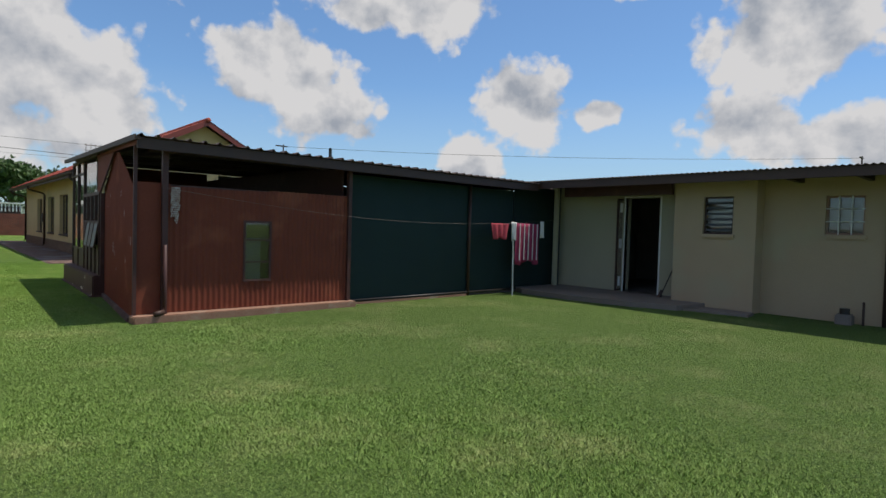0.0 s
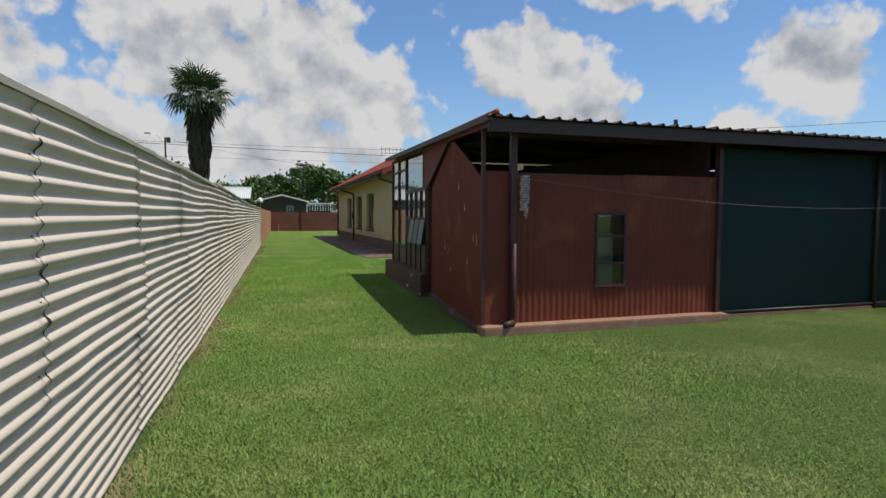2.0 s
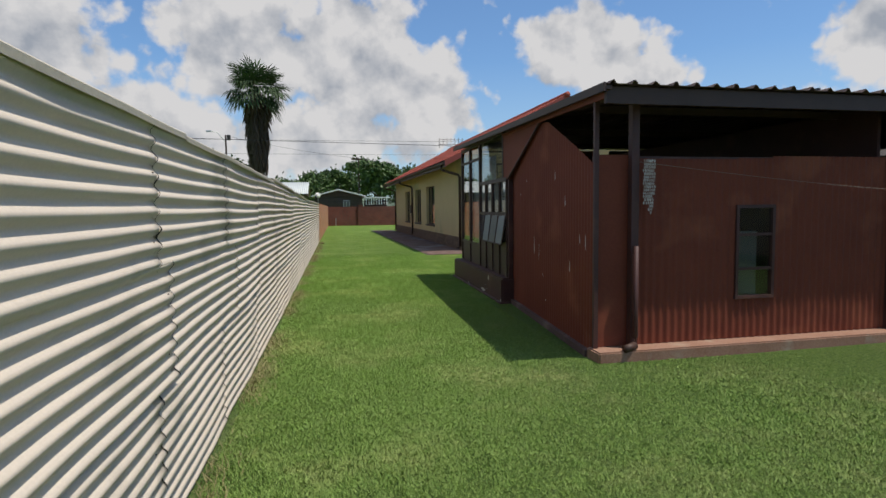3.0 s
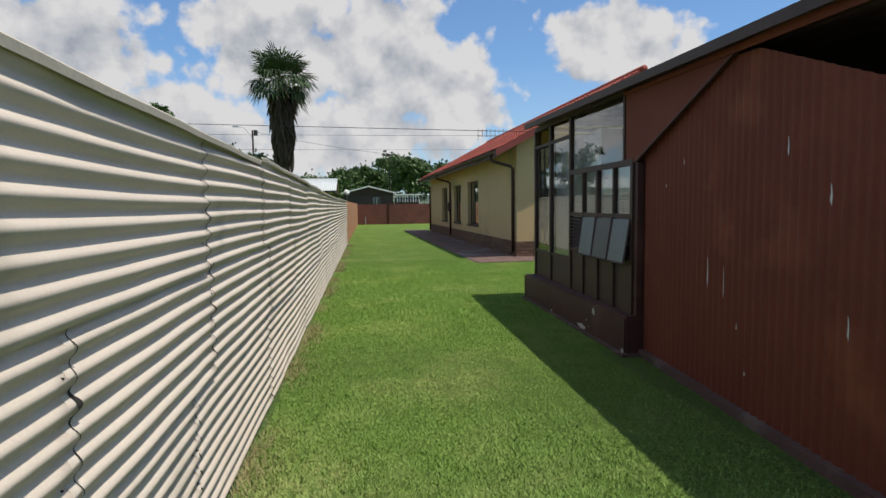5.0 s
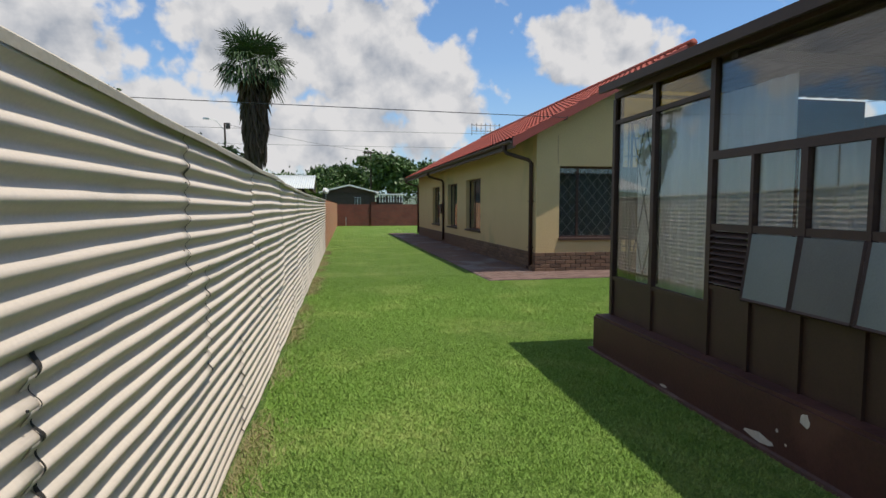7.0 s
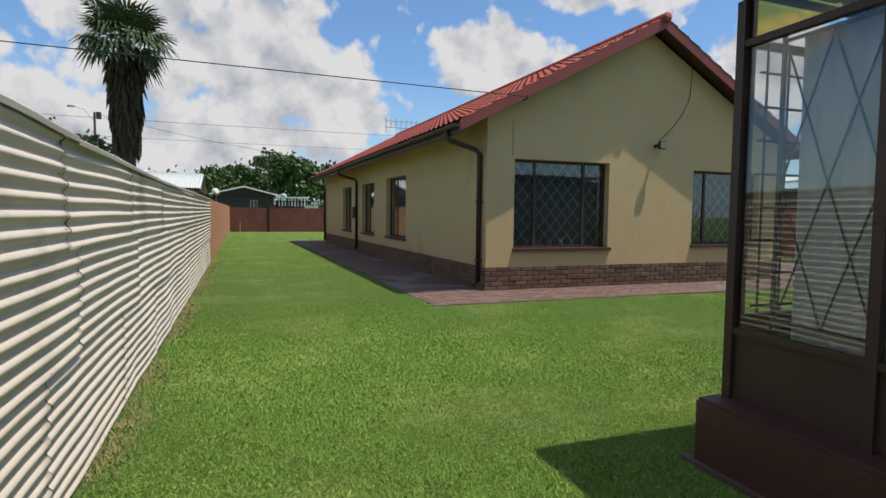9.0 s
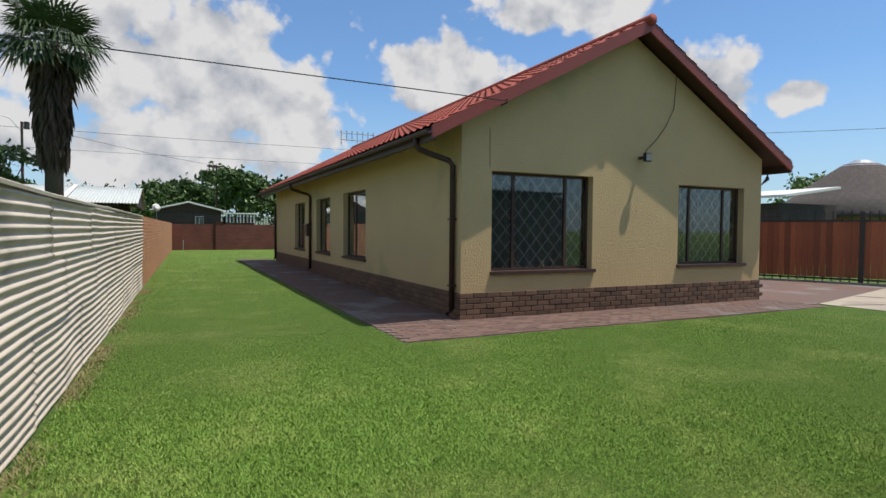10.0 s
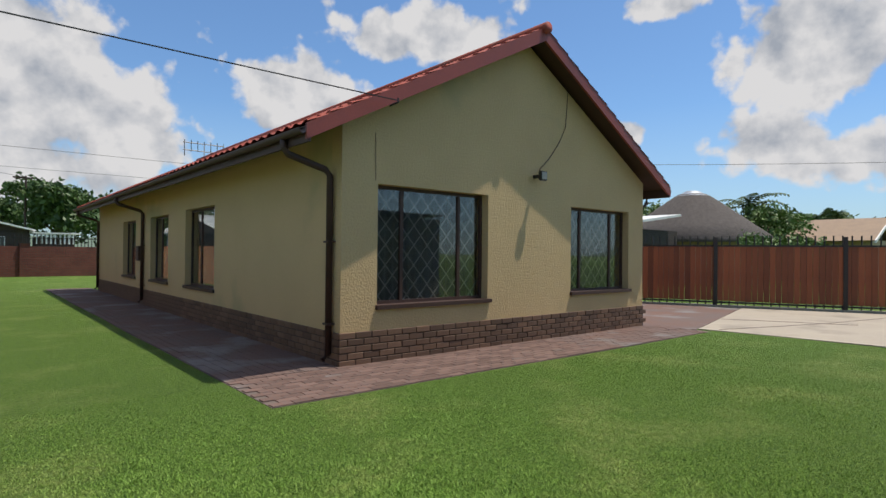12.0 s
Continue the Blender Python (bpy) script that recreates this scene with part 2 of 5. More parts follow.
BRICK_DARK = material("brown_face_brick", (0.115, 0.062, 0.036), (0.16, 0.092, 0.055), rough=0.75, scale=6, fine=90, bump=0.4, piece=0.3)
MORTAR = material("dark_mortar", (0.07, 0.05, 0.037), rough=0.95, fine=120)
MAROON = material("maroon_brown_paint", (0.19, 0.050, 0.028), (0.15, 0.040, 0.023), rough=0.75, scale=2.5, fine=70, bump=0.12, spec=0.2, dirt=(0.23, 0.07, 0.038), dirt_scale=1.6, dirt_lo=0.6)
MAROON_PLINTH = material("dark_maroon_plinth_paint", (0.075, 0.026, 0.02), (0.055, 0.02, 0.016), rough=0.6, scale=3, fine=50, bump=0.4, dirt=(0.10, 0.04, 0.03), dirt_scale=2.5, dirt_lo=0.58)
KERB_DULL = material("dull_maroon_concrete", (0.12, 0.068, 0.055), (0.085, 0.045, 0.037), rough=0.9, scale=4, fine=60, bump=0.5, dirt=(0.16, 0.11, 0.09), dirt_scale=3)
KERB = material("worn_red_concrete", (0.24, 0.12, 0.075), (0.32, 0.19, 0.13), rough=0.85, scale=4, fine=60, bump=0.5, dirt=(0.34, 0.27, 0.2), dirt_scale=3)
BROWN = material("dark_brown_gloss_paint", (0.045, 0.02, 0.013), (0.06, 0.028, 0.018), rough=0.6, scale=5, fine=80, bump=0.1)
ROOF_RED = material("red_roof_tile", (0.34, 0.062, 0.035), (0.25, 0.045, 0.028), rough=0.8, scale=1.5, fine=40, bump=0.2, dirt=(0.2, 0.05, 0.035), dirt_scale=1.0)
BARGE = material("red_oxide_barge_board", (0.26, 0.05, 0.032), (0.21, 0.042, 0.027), rough=0.5, scale=2, fine=50, bump=0.1, dirt=(0.17, 0.04, 0.03))
ROOF_DARK = material("weathered_dark_roof_sheet", (0.075, 0.045, 0.036), (0.10, 0.065, 0.052), rough=0.65, scale=2, fine=50, bump=0.1, metal=0.0)
NET = material("dark_green_net_and_gap_shade", (0.004, 0.019, 0.017), (0.006, 0.025, 0.022), rough=0.8, scale=1.2, fine=150, bump=0.3)
PAVER = material("grey_red_clay_pavers", (0.165, 0.092, 0.07), (0.13, 0.108, 0.10), rough=0.85, scale=1.1, fine=50, bump=0.4, piece=0.22, dirt=(0.21, 0.19, 0.18), dirt_scale=0.9, dirt_lo=0.53, spec=0.15)
SAND = material("jointing_sand", (0.16, 0.12, 0.10), (0.12, 0.09, 0.075), rough=0.95, fine=90)
CONCRETE = material("pale_driveway_concrete", (0.40, 0.34, 0.26), (0.33, 0.28, 0.22), rough=0.85, scale=1.2, fine=40, bump=0.3, dirt=(0.27, 0.23, 0.18), dirt_scale=0.9)
SLAB = material("worn_porch_slab", (0.22, 0.175, 0.145), (0.16, 0.13, 0.105), rough=0.8, scale=2, fine=50, bump=0.2)
GATE_WOOD = material("red_stained_timber", (0.19, 0.045, 0.014), (0.28, 0.085, 0.03), rough=0.6, scale=3, fine=40, bump=0.2, piece=0.35, stretch=(6, 6, 0.6))
STEEL = material("black_painted_steel", (0.02, 0.016, 0.014), (0.03, 0.024, 0.02), rough=0.45, fine=80, bump=0.05)
GALV = material("galvanised_steel", (0.5, 0.51, 0.52), (0.42, 0.43, 0.44), rough=0.4, metal=0.7, fine=40, bump=0.05)
PALE_ROOF = material("pale_corrugated_roof", (0.55, 0.58, 0.56), (0.48, 0.51, 0.5), rough=0.5, fine=30, bump=0.1)
WHITE = material("white_paint", (0.75, 0.74, 0.70), (0.66, 0.65, 0.61), rough=0.5, fine=60, bump=0.08)
GLASS = glass_material("clear_glass", (0.95, 0.96, 0.95))
GLASS_DARK = glass_material("dusty_glass", (0.86, 0.88, 0.87))
FROSTED = material("frosted_glass", (0.19, 0.205, 0.195), (0.155, 0.17, 0.16), rough=0.6, fine=120, bump=0.1)
DIM_GREY = material("dim_grey_brown", (0.14, 0.135, 0.12), (0.11, 0.105, 0.095), rough=0.6, fine=120, bump=0.1)
CURTAIN = material("pale_net_curtain", (0.47, 0.44, 0.39), (0.39, 0.365, 0.325), rough=0.9, fine=200, bump=0.1)
CURTAIN_DARK = material("grey_curtain", (0.13, 0.135, 0.13), (0.09, 0.095, 0.09), rough=0.9, fine=100, bump=0.1)
# yellow of sunlight from the roof behind, put into the pane's tint
SUN_TINT_GLASS = glass_material("sun_tinted_fanlight_glass", (0.80, 0.68, 0.26))
BAR_GREY = material("grey_painted_burglar_bar", (0.30, 0.29, 0.27), (0.22, 0.21, 0.20), rough=0.5, fine=80, bump=0.05)
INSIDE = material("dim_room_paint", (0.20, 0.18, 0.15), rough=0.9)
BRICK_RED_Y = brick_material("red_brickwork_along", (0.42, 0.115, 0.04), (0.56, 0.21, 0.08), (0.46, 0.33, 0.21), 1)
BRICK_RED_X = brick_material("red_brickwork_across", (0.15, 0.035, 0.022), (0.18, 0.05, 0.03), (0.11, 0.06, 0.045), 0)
BRICK_BROWN_X = brick_material("dark_brown_brickwork", (0.05, 0.035, 0.03), (0.07, 0.045, 0.035), (0.06, 0.05, 0.045), 0)
BARK = material("grey_brown_bark", (0.10, 0.075, 0.055), (0.06, 0.045, 0.035), rough=0.95, scale=6, fine=30, bump=0.8, stretch=(1, 1, 0.3))
LEAF = material("tree_leaves", (0.045, 0.085, 0.018), (0.075, 0.13, 0.03), rough=0.55, scale=0.5, fine=4, bump=0)
LEAF_LIGHT = material("bright_leaves", (0.075, 0.14, 0.025), (0.12, 0.19, 0.04), rough=0.55, scale=0.8, fine=5, bump=0)
PALM_LEAF = material("palm_fronds", (0.03, 0.065, 0.018), (0.055, 0.095, 0.03), rough=0.75, scale=1, fine=6, bump=0)
PALM_DEAD = material("dead_palm_skirt", (0.13, 0.095, 0.06), (0.075, 0.055, 0.038), rough=0.95, scale=2, fine=12, bump=0.3, stretch=(3, 3, 0.4))
THATCH = material("grey_thatch", (0.12, 0.10, 0.088), (0.075, 0.063, 0.055), rough=1.0, scale=3, fine=40, bump=0.8, distance=0.05, stretch=(2, 2, 0.6))
TILE_FAR = material("buff_roof_tiles", (0.32, 0.22, 0.14), (0.26, 0.18, 0.12), rough=0.8, scale=2, fine=12, bump=0.3)
PINK = material("pink_cotton", (0.32, 0.035, 0.09), (0.24, 0.028, 0.07), rough=0.9, fine=60, bump=0.2)
RED_CLOTH = material("red_print_cloth", (0.42, 0.025, 0.05), (0.45, 0.09, 0.10), rough=0.9, scale=30, fine=80, bump=0.1)
WHITE_CLOTH = material("white_cotton", (0.72, 0.71, 0.68), rough=0.9, fine=80, bump=0.2)
PEEL = material("bare_plaster_patch", (0.62, 0.58, 0.52), (0.5, 0.45, 0.4), rough=0.9, fine=60)
BEAD = material("white_painted_chain", (0.6, 0.57, 0.52), (0.2, 0.1, 0.07), rough=0.6, scale=14, fine=80)
STRAW = material("dry_straw_grass", (0.30, 0.25, 0.11), (0.22, 0.20, 0.08), rough=0.8, scale=2, fine=20, bump=0)
WIRE = material("black_cable", (0.02, 0.02, 0.02), rough=0.6)
HILL = material("far_wooded_hill", (0.10, 0.14, 0.10), (0.13, 0.17, 0.12), rough=1, scale=0.08, fine=0.6, bump=0)


# ---------------- builders ----------------
def mesh_object(name, bm, mat, parent=None, smooth=False):
    me = bpy.data.meshes.new(name)
    if smooth:
        for f in bm.faces:
            f.smooth = True
    bm.to_mesh(me)
    bm.free()
    me.materials.append(mat)
    ob = new(name, me)
    if parent is not None:
        ob.parent = parent
        ob.matrix_parent_inverse = parent.matrix_basis.inverted()
    return ob


def part(name, bm, mat, parent, label="", smooth=False):
    return tagged(mesh_object(name, bm, mat, parent, smooth), label)


def thing(name, place, label, category, group="", kind=""):
    ob = new(name)
    ob.matrix_basis = Matrix.Translation(place)
    ob.empty_display_size = 0.1
    return tagged(ob, label, category, group, kind)


def box(bm, x0, x1, y0, y1, z0, z1):
    v = [bm.verts.new((x, y, z)) for x in (x0, x1) for y in (y0, y1) for z in (z0, z1)]
    for q in ((0, 1, 3, 2), (4, 6, 7, 5), (0, 4, 5, 1), (2, 3, 7, 6), (0, 2, 6, 4), (1, 5, 7, 3)):
        bm.faces.new([v[i] for i in q])
    return v


def boxes(*lists):
    bm = bmesh.new()
    for b in lists:
        box(bm, *b)
    return bm


def soft_box(x0, x1, y0, y1, z0, z1, r=0.008):
    bm = boxes((x0, x1, y0, y1, z0, z1))
    bmesh.ops.recalc_face_normals(bm, faces=bm.faces)
    bmesh.ops.bevel(bm, geom=bm.edges[:], offset=r, segments=2, affect="EDGES")
    return bm


def tube(points, r, sides=8, bm=None, taper=1.0):
    """A round bar along a line of points."""
    bm = bm or bmesh.new()
    pts = [Vector(p) for p in points]
    rings = []
    for i, p in enumerate(pts):
        d = (pts[min(i + 1, len(pts) - 1)] - pts[max(i - 1, 0)]).normalized()
        side = d.cross(Vector((0, 0, 1)) if abs(d.z) < 0.9 else Vector((1, 0, 0))).normalized()
        up = side.cross(d)
        rr = r * (1 + (taper - 1) * i / max(1, len(pts) - 1))
        rings.append([bm.verts.new(p + rr * (math.cos(a) * side + math.sin(a) * up)) for a in (2 * math.pi * k / sides for k in range(sides))])
    for a, b in zip(rings, rings[1:]):
        for k in range(sides):
            bm.faces.new((a[k], a[(k + 1) % sides], b[(k + 1) % sides], b[k]))
    bm.faces.new(rings[0][::-1]), bm.faces.new(rings[-1])
    return bm


def wall_cells(bm, axis, at0, at1, u0, u1, z0, z1, holes):
    """A wall along axis ('x' or 'y') between the planes at0 and at1, with holes (u0, u1, z0, z1) through it."""
    us = sorted({u0, u1, *(h[0] for h in holes), *(h[1] for h in holes)})
    zs = sorted({z0, z1, *(h[2] for h in holes), *(h[3] for h in holes)})
    for a, b in zip(us, us[1:]):
        for lo, hi in zip(zs, zs[1:]):
            if not any(h[0] <= a and h[1] >= b and h[2] <= lo and h[3] >= hi for h in holes):
                box(bm, *((a, b, at0, at1) if axis == "x" else (at0, at1, a, b)), lo, hi)
    bmesh.ops.remove_doubles(bm, verts=bm.verts[:], dist=0.0005)
    bmesh.ops.recalc_face_normals(bm, faces=bm.faces[:])


def prism(profile, axis, a, b):
    """A closed outline (pairs) swept along axis from a to b."""
    bm = bmesh.new()

    def put(p, s):
        return (s, *p) if axis == "x" else (p[0], s, p[1]) if axis == "y" else (*p, s)

    lo, hi = [bm.verts.new(put(p, a)) for p in profile], [bm.verts.new(put(p, b)) for p in profile]
    bm.faces.new(lo), bm.faces.new(hi[::-1])
    for i in range(len(profile)):
        j = (i + 1) % len(profile)
        bm.faces.new((lo[i], hi[i], hi[j], lo[j]))
    bmesh.ops.recalc_face_normals(bm, faces=bm.faces)
    return bm


def grid_sheet(nu, nv, place, thick=None):
    """A sheet of nu x nv cells from place(u, v) with u, v in 0..1; thick: offset vector for its back."""
    bm = bmesh.new()
    front = [[bm.verts.new(place(i / nu, j / nv)) for j in range(nv + 1)] for i in range(nu + 1)]
    for i in range(nu):
        for j in range(nv):
            bm.faces.new((front[i][j], front[i + 1][j], front[i + 1][j + 1], front[i][j + 1]))
    if thick:
        t = Vector(thick)
        back = [[bm.verts.new(v.co + t) for v in row] for row in front]
        for i in range(nu):
            for j in range(nv):
                bm.faces.new((back[i][j + 1], back[i + 1][j + 1], back[i + 1][j], back[i][j]))
        for i in range(nu):
            bm.faces.new((front[i][0], back[i][0], back[i + 1][0], front[i + 1][0]))
            bm.faces.new((front[i + 1][nv], back[i + 1][nv], back[i][nv], front[i][nv]))
        for j in range(nv):
            bm.faces.new((front[0][j + 1], back[0][j + 1], back[0][j], front[0][j]))
            bm.faces.new((front[nu][j], back[nu][j], back[nu][j + 1], front[nu][j + 1]))
    return bm


def ring_frame(axis, d0, d1, u0, u1, z0, z1, w):
    """A rectangular frame of bar width w, in one piece; d0 to d1 is its depth."""
    bm = bmesh.new()
    o = [(u0, z0), (u1, z0), (u1, z1), (u0, z1)]
    i = [(u0 + w, z0 + w), (u1 - w, z0 + w), (u1 - w, z1 - w), (u0 + w, z1 - w)]

    def put(p, d):
        return bm.verts.new((p[0], d, p[1]) if axis == "x" else (d, p[0], p[1]))

    of, inf, ob, inb = [put(p, d0) for p in o], [put(p, d0) for p in i], [put(p, d1) for p in o], [put(p, d1) for p in i]
    for a in range(4):
        b = (a + 1) % 4
        for q in ((of[a], of[b], inf[b], inf[a]), (ob[b], ob[a], inb[a], inb[b]), (of[b], of[a], ob[a], ob[b]), (inf[a], inf[b], inb[b], inb[a])):
            bm.faces.new(q)
    bmesh.ops.recalc_face_normals(bm, faces=bm.faces[:])
    return bm


# ---------------- ground ----------------
def ground_height(x, y):
    return 0.012 * noise.noise((x * 0.5, y * 0.5, 0))


ground = tagged(mesh_object("ground", grid_sheet(60, 60, lambda u, v: (-900 + 1800 * u, -800 + 1800 * v, -0.02)), LAWN), "flat mown lawn and open ground to the horizon", "ground", kind="structure")
lawn = tagged(mesh_object("lawn", grid_sheet(70, 230, lambda u, v: (-1.4 + 13.2 * u, -4 + 54 * v, ground_height(-1.4 + 13.2 * u, -4 + 54 * v))), LAWN, smooth=True), "short mown green lawn with paler dry patches", "lawn", kind="structure")


def blades(name, mat, x, y, h, rng, label):
    n = len(x)
    a = rng.uniform(0, 2 * math.pi, n)
    w = rng.uniform(0.002, 0.0045, n)
    lean = rng.uniform(0.6, 2.0, n) * h
    b = a + rng.uniform(-1, 1, n)
    co = np.empty((n, 3, 3))
    co[:, 0] = np.stack((x - w * np.cos(a), y - w * np.sin(a), np.full(n, -0.004)), 1)
    co[:, 1] = np.stack((x + w * np.cos(a), y + w * np.sin(a), np.full(n, -0.004)), 1)
    co[:, 2] = np.stack((x - lean * np.sin(b), y + lean * np.cos(b), h + 0.004), 1)
    me = bpy.data.meshes.new(name)
    me.vertices.add(3 * n), me.loops.add(3 * n), me.polygons.add(n)
    me.vertices.foreach_set("co", co.ravel())
    me.loops.foreach_set("vertex_index", np.arange(3 * n))
    me.polygons.foreach_set("loop_start", np.arange(0, 3 * n, 3))
    me.update(calc_edges=True)
    me.materials.append(mat)
    tagged(new(name, me), label, "grass", kind="stuff")


def grass_blades():
    """Short turf along the walked strip, thinning away from it."""
    rng = np.random.default_rng(7)
    n = 2100000
    y = rng.uniform(0.2, 20.4, n)
    line = np.interp(y, [0, 4, 9, 13, 20], [0.9, 0.3, -0.1, 0.8, 2.6])
    x = line + rng.normal(0, 1.0, n) * np.interp(y, [0, 5, 8, 14, 20], [2.7, 2.1, 0.9, 1.5, 3.4])
    keep = (x > -1.09 + 0.024 * y) & (x < 11) & (rng.uniform(0, 1, n) < np.clip((21 - y) / 4, 0.3, 1))
    keep &= ~((x > 1.93) & (y > 7.72) & (y < 11)) & ~((x > 2.15) & (y > 10.8) & (y < 14.2)) & ~((x > 2.55) & (y > 19.25))
    x, y = x[keep], y[keep]
    tuft = np.sin(x * 9 + 2 * np.sin(y * 5)) * np.sin(y * 8 + 2 * np.sin(x * 6))
    h = rng.uniform(0.005, 0.016, len(x)) * (1 + 0.25 * tuft) * np.clip((22 - y) / 5, 0.45, 1)
    blades("grass", BLADE, x, y, h, rng, "short mown green grass blades of the lawn")
    # uncut dry tufts along the foot of the fence
    n = 26000
    y = rng.uniform(2, 27, n)
    x = -1.12 + 0.024 * y + np.abs(rng.normal(0, 0.09, n))
    keep = np.sin(y * 1.7) + np.sin(y * 4.1 + 1) + rng.normal(0, 0.8, n) > 0.2
    x, y = x[keep], y[keep]
    blades("dry_grass", STRAW, x, y, rng.uniform(0.015, 0.05, len(x)), rng, "dry straw-coloured tufts along the fence foot")


grass_blades()


# ---------------- corrugated boundary fence ----------------
def fence_x(y):
    return -1.12 + 0.024 * y


def fence_top(y):
    return float(np.interp(y, [-4, 8, 10.0, 10.05, 18, 27.4], [1.74, 1.73, 1.71, 1.73, 1.62, 1.62]))


PITCH, CREST = 0.0695, 1.623
fence = thing("boundary_fence", (fence_x(10), 10, 0), "cream painted corrugated iron fence, dented, with cut sheet ends", "fence")
# three tiers of lapped sheets: bottom, top, and the y at which each sheet ends
TIERS = [
    (0.02, 0.655, 0.0, [-3.6, -1.4, 0.4, 1.9, 3.4, 5.7, 7.0, 8.5, 10.2, 12.6, 14.5, 16.15, 17.55, 19.4, 21.3, 23.2, 25.2, 27.4]),
    (0.625, 1.14, 0.006, [-3.6, -1.9, -0.2, 1.3, 2.8, 4.35, 5.9, 7.54, 8.78, 10.33, 11.78, 13.4, 15.0, 16.7, 18.6, 20.4, 22.3, 24.6, 27.4]),
    (1.11, None, 0.012, [-3.6, -1.5, 0.1, 1.5, 2.9, 4.3, 5.72, 7.16, 8.72, 10.05, 11.45, 13.12, 14.8, 16.4, 18.1, 20.0, 22.0, 24.4, 27.4]),
]
for tier, (bottom, top, proud, ends) in enumerate(TIERS):
    for k, (s0, s1) in enumerate(zip(ends, ends[1:])):
        lift = random.uniform(-0.009, 0.009)
        seed = tier * 40 + k

        def place(u, v, s0=s0, s1=s1, k=k, lift=lift, seed=seed, bottom=bottom, top=top, proud=proud):
            edge = 0.004 * math.sin(v * 31 + seed) + 0.005 * math.sin(v * 12 + 2 * seed)
            y = s0 - 0.01 + (s1 + 0.03 - s0) * u + (edge if u > 0.5 else 0.0)
            high = (fence_top(0.5 * (s0 + s1)) if 10 < y < 10.6 else fence_top(y)) - 0.03 if top is None else top
            z = bottom + v * (high - bottom)
            sag = 0.007 * noise.noise((y * 0.9, z * 0.5, 3.1)) + 0.003 * noise.noise((y * 2.2, z * 1.2, 8.7))
            wave = math.cos(2 * math.pi * (z - CREST + lift * (0.3 + 0.7 * u) + sag) / PITCH)
            bulge = 0.014 * noise.noise((y * 1.1, z * 1.4, 0.5)) + 0.004 * noise.noise((y * 4, z * 4, 2.5))
            dent = -0.02 * max(0.0, noise.noise((y * 1.9, z * 2.6, 11.0 + tier)) - 0.42)
            return (fence_x(y) - 0.024 + 0.0105 * wave + bulge + dent + proud + 0.003 * (k % 2) + 0.004 * u, y, z)

        part("sheet", grid_sheet(18, 76, place, (-0.003, 0, 0)), CREAM_METAL, fence, smooth=True)
        # the ragged dark overlap at the sheet's end, open in places
        bm = bmesh.new()
        rows = []
        for j in range(80):
            v = j / 79
            q = Vector(place(1.0, v))
            wd = 0.002 + 0.034 * max(0, noise.noise((v * 6, seed * 7.0, 0)) + 0.08)
            rows.append((bm.verts.new(q + Vector((0.0035, -0.001, 0))), bm.verts.new(q + Vector((0.0045, wd, 0)))))
        for a, b in zip(rows, rows[1:]):
            bm.faces.new((a[0], a[1], b[1], b[0]))
        part("lap_joint", bm, DARK, fence, "dark gap at the sheet's cut end")
        # nail heads near the end
        for z in (bottom + 0.12, bottom + 0.38):
            x, y, zz = place(0.97, (z - bottom) / ((top or 1.68) - bottom))
            part("nail", tube([(x - 0.004, y, zz), (x + 0.004, y, zz)], 0.003, 6), DARK, fence)
for c0, c1, dz in ((-3.6, 2.6, 0.0), (2.6, 6.2, 0.01), (6.2, 10.02, 0.0), (10.02, 15.0, 0.012), (15.0, 21, 0.0), (21, 27.4, 0.006)):
    def cap_place(u, v, c0=c0, c1=c1, dz=dz):
        y = c0 + (c1 - c0) * u
        prof = ((0.012, -0.05), (0.014, -0.026), (0.008, -0.02), (-0.06, -0.012), (-0.065, -0.05))[round(v * 4)]
        return (fence_x(y) + prof[0], y, fence_top(y - 0.02 if c1 == y else y + 0.001) + dz + prof[1] + 0.01 * noise.noise((y * 1.3, 5.0, 0)))
    part("cap_flashing", grid_sheet(24, 4, cap_place), CREAM_CAP, fence, "weathered folded cap strip")

# brick boundary walls
brick_wall = tagged(mesh_object("wall_west_brick", prism([(fence_x(27.4) - 0.25, 27.4), (fence_x(27.4) - 0.02, 27.4), (0.15, 50.2), (-0.1, 50.2)], "z", -0.02, 1.6), BRICK_RED_Y), "sunlit red brick boundary wall", "wall", kind="structure")
wall_n = thing("wall_north", (6, 50.3, 0), "dark red brick boundary wall with steel palisade on top", "wall", kind="structure")
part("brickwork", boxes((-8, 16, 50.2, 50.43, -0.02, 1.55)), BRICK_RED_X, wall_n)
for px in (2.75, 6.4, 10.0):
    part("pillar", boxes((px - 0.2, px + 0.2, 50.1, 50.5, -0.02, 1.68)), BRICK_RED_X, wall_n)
    part("coping", soft_box(px - 0.24, px + 0.24, 50.06, 50.54, 1.68, 1.73), BRICK_BROWN_X, wall_n)
for i in range(64):
    px = 0.25 + i * 0.16
    part("palisade_spike", tube([(px, 50.3, 1.5), (px, 50.3, 2.05), (px, 50.3, 2.2)], 0.022, 4, taper=0.5), STEEL, wall_n)
part("rail", boxes((0.1, 12, 50.28, 50.31, 1.95, 1.99)), STEEL, wall_n)


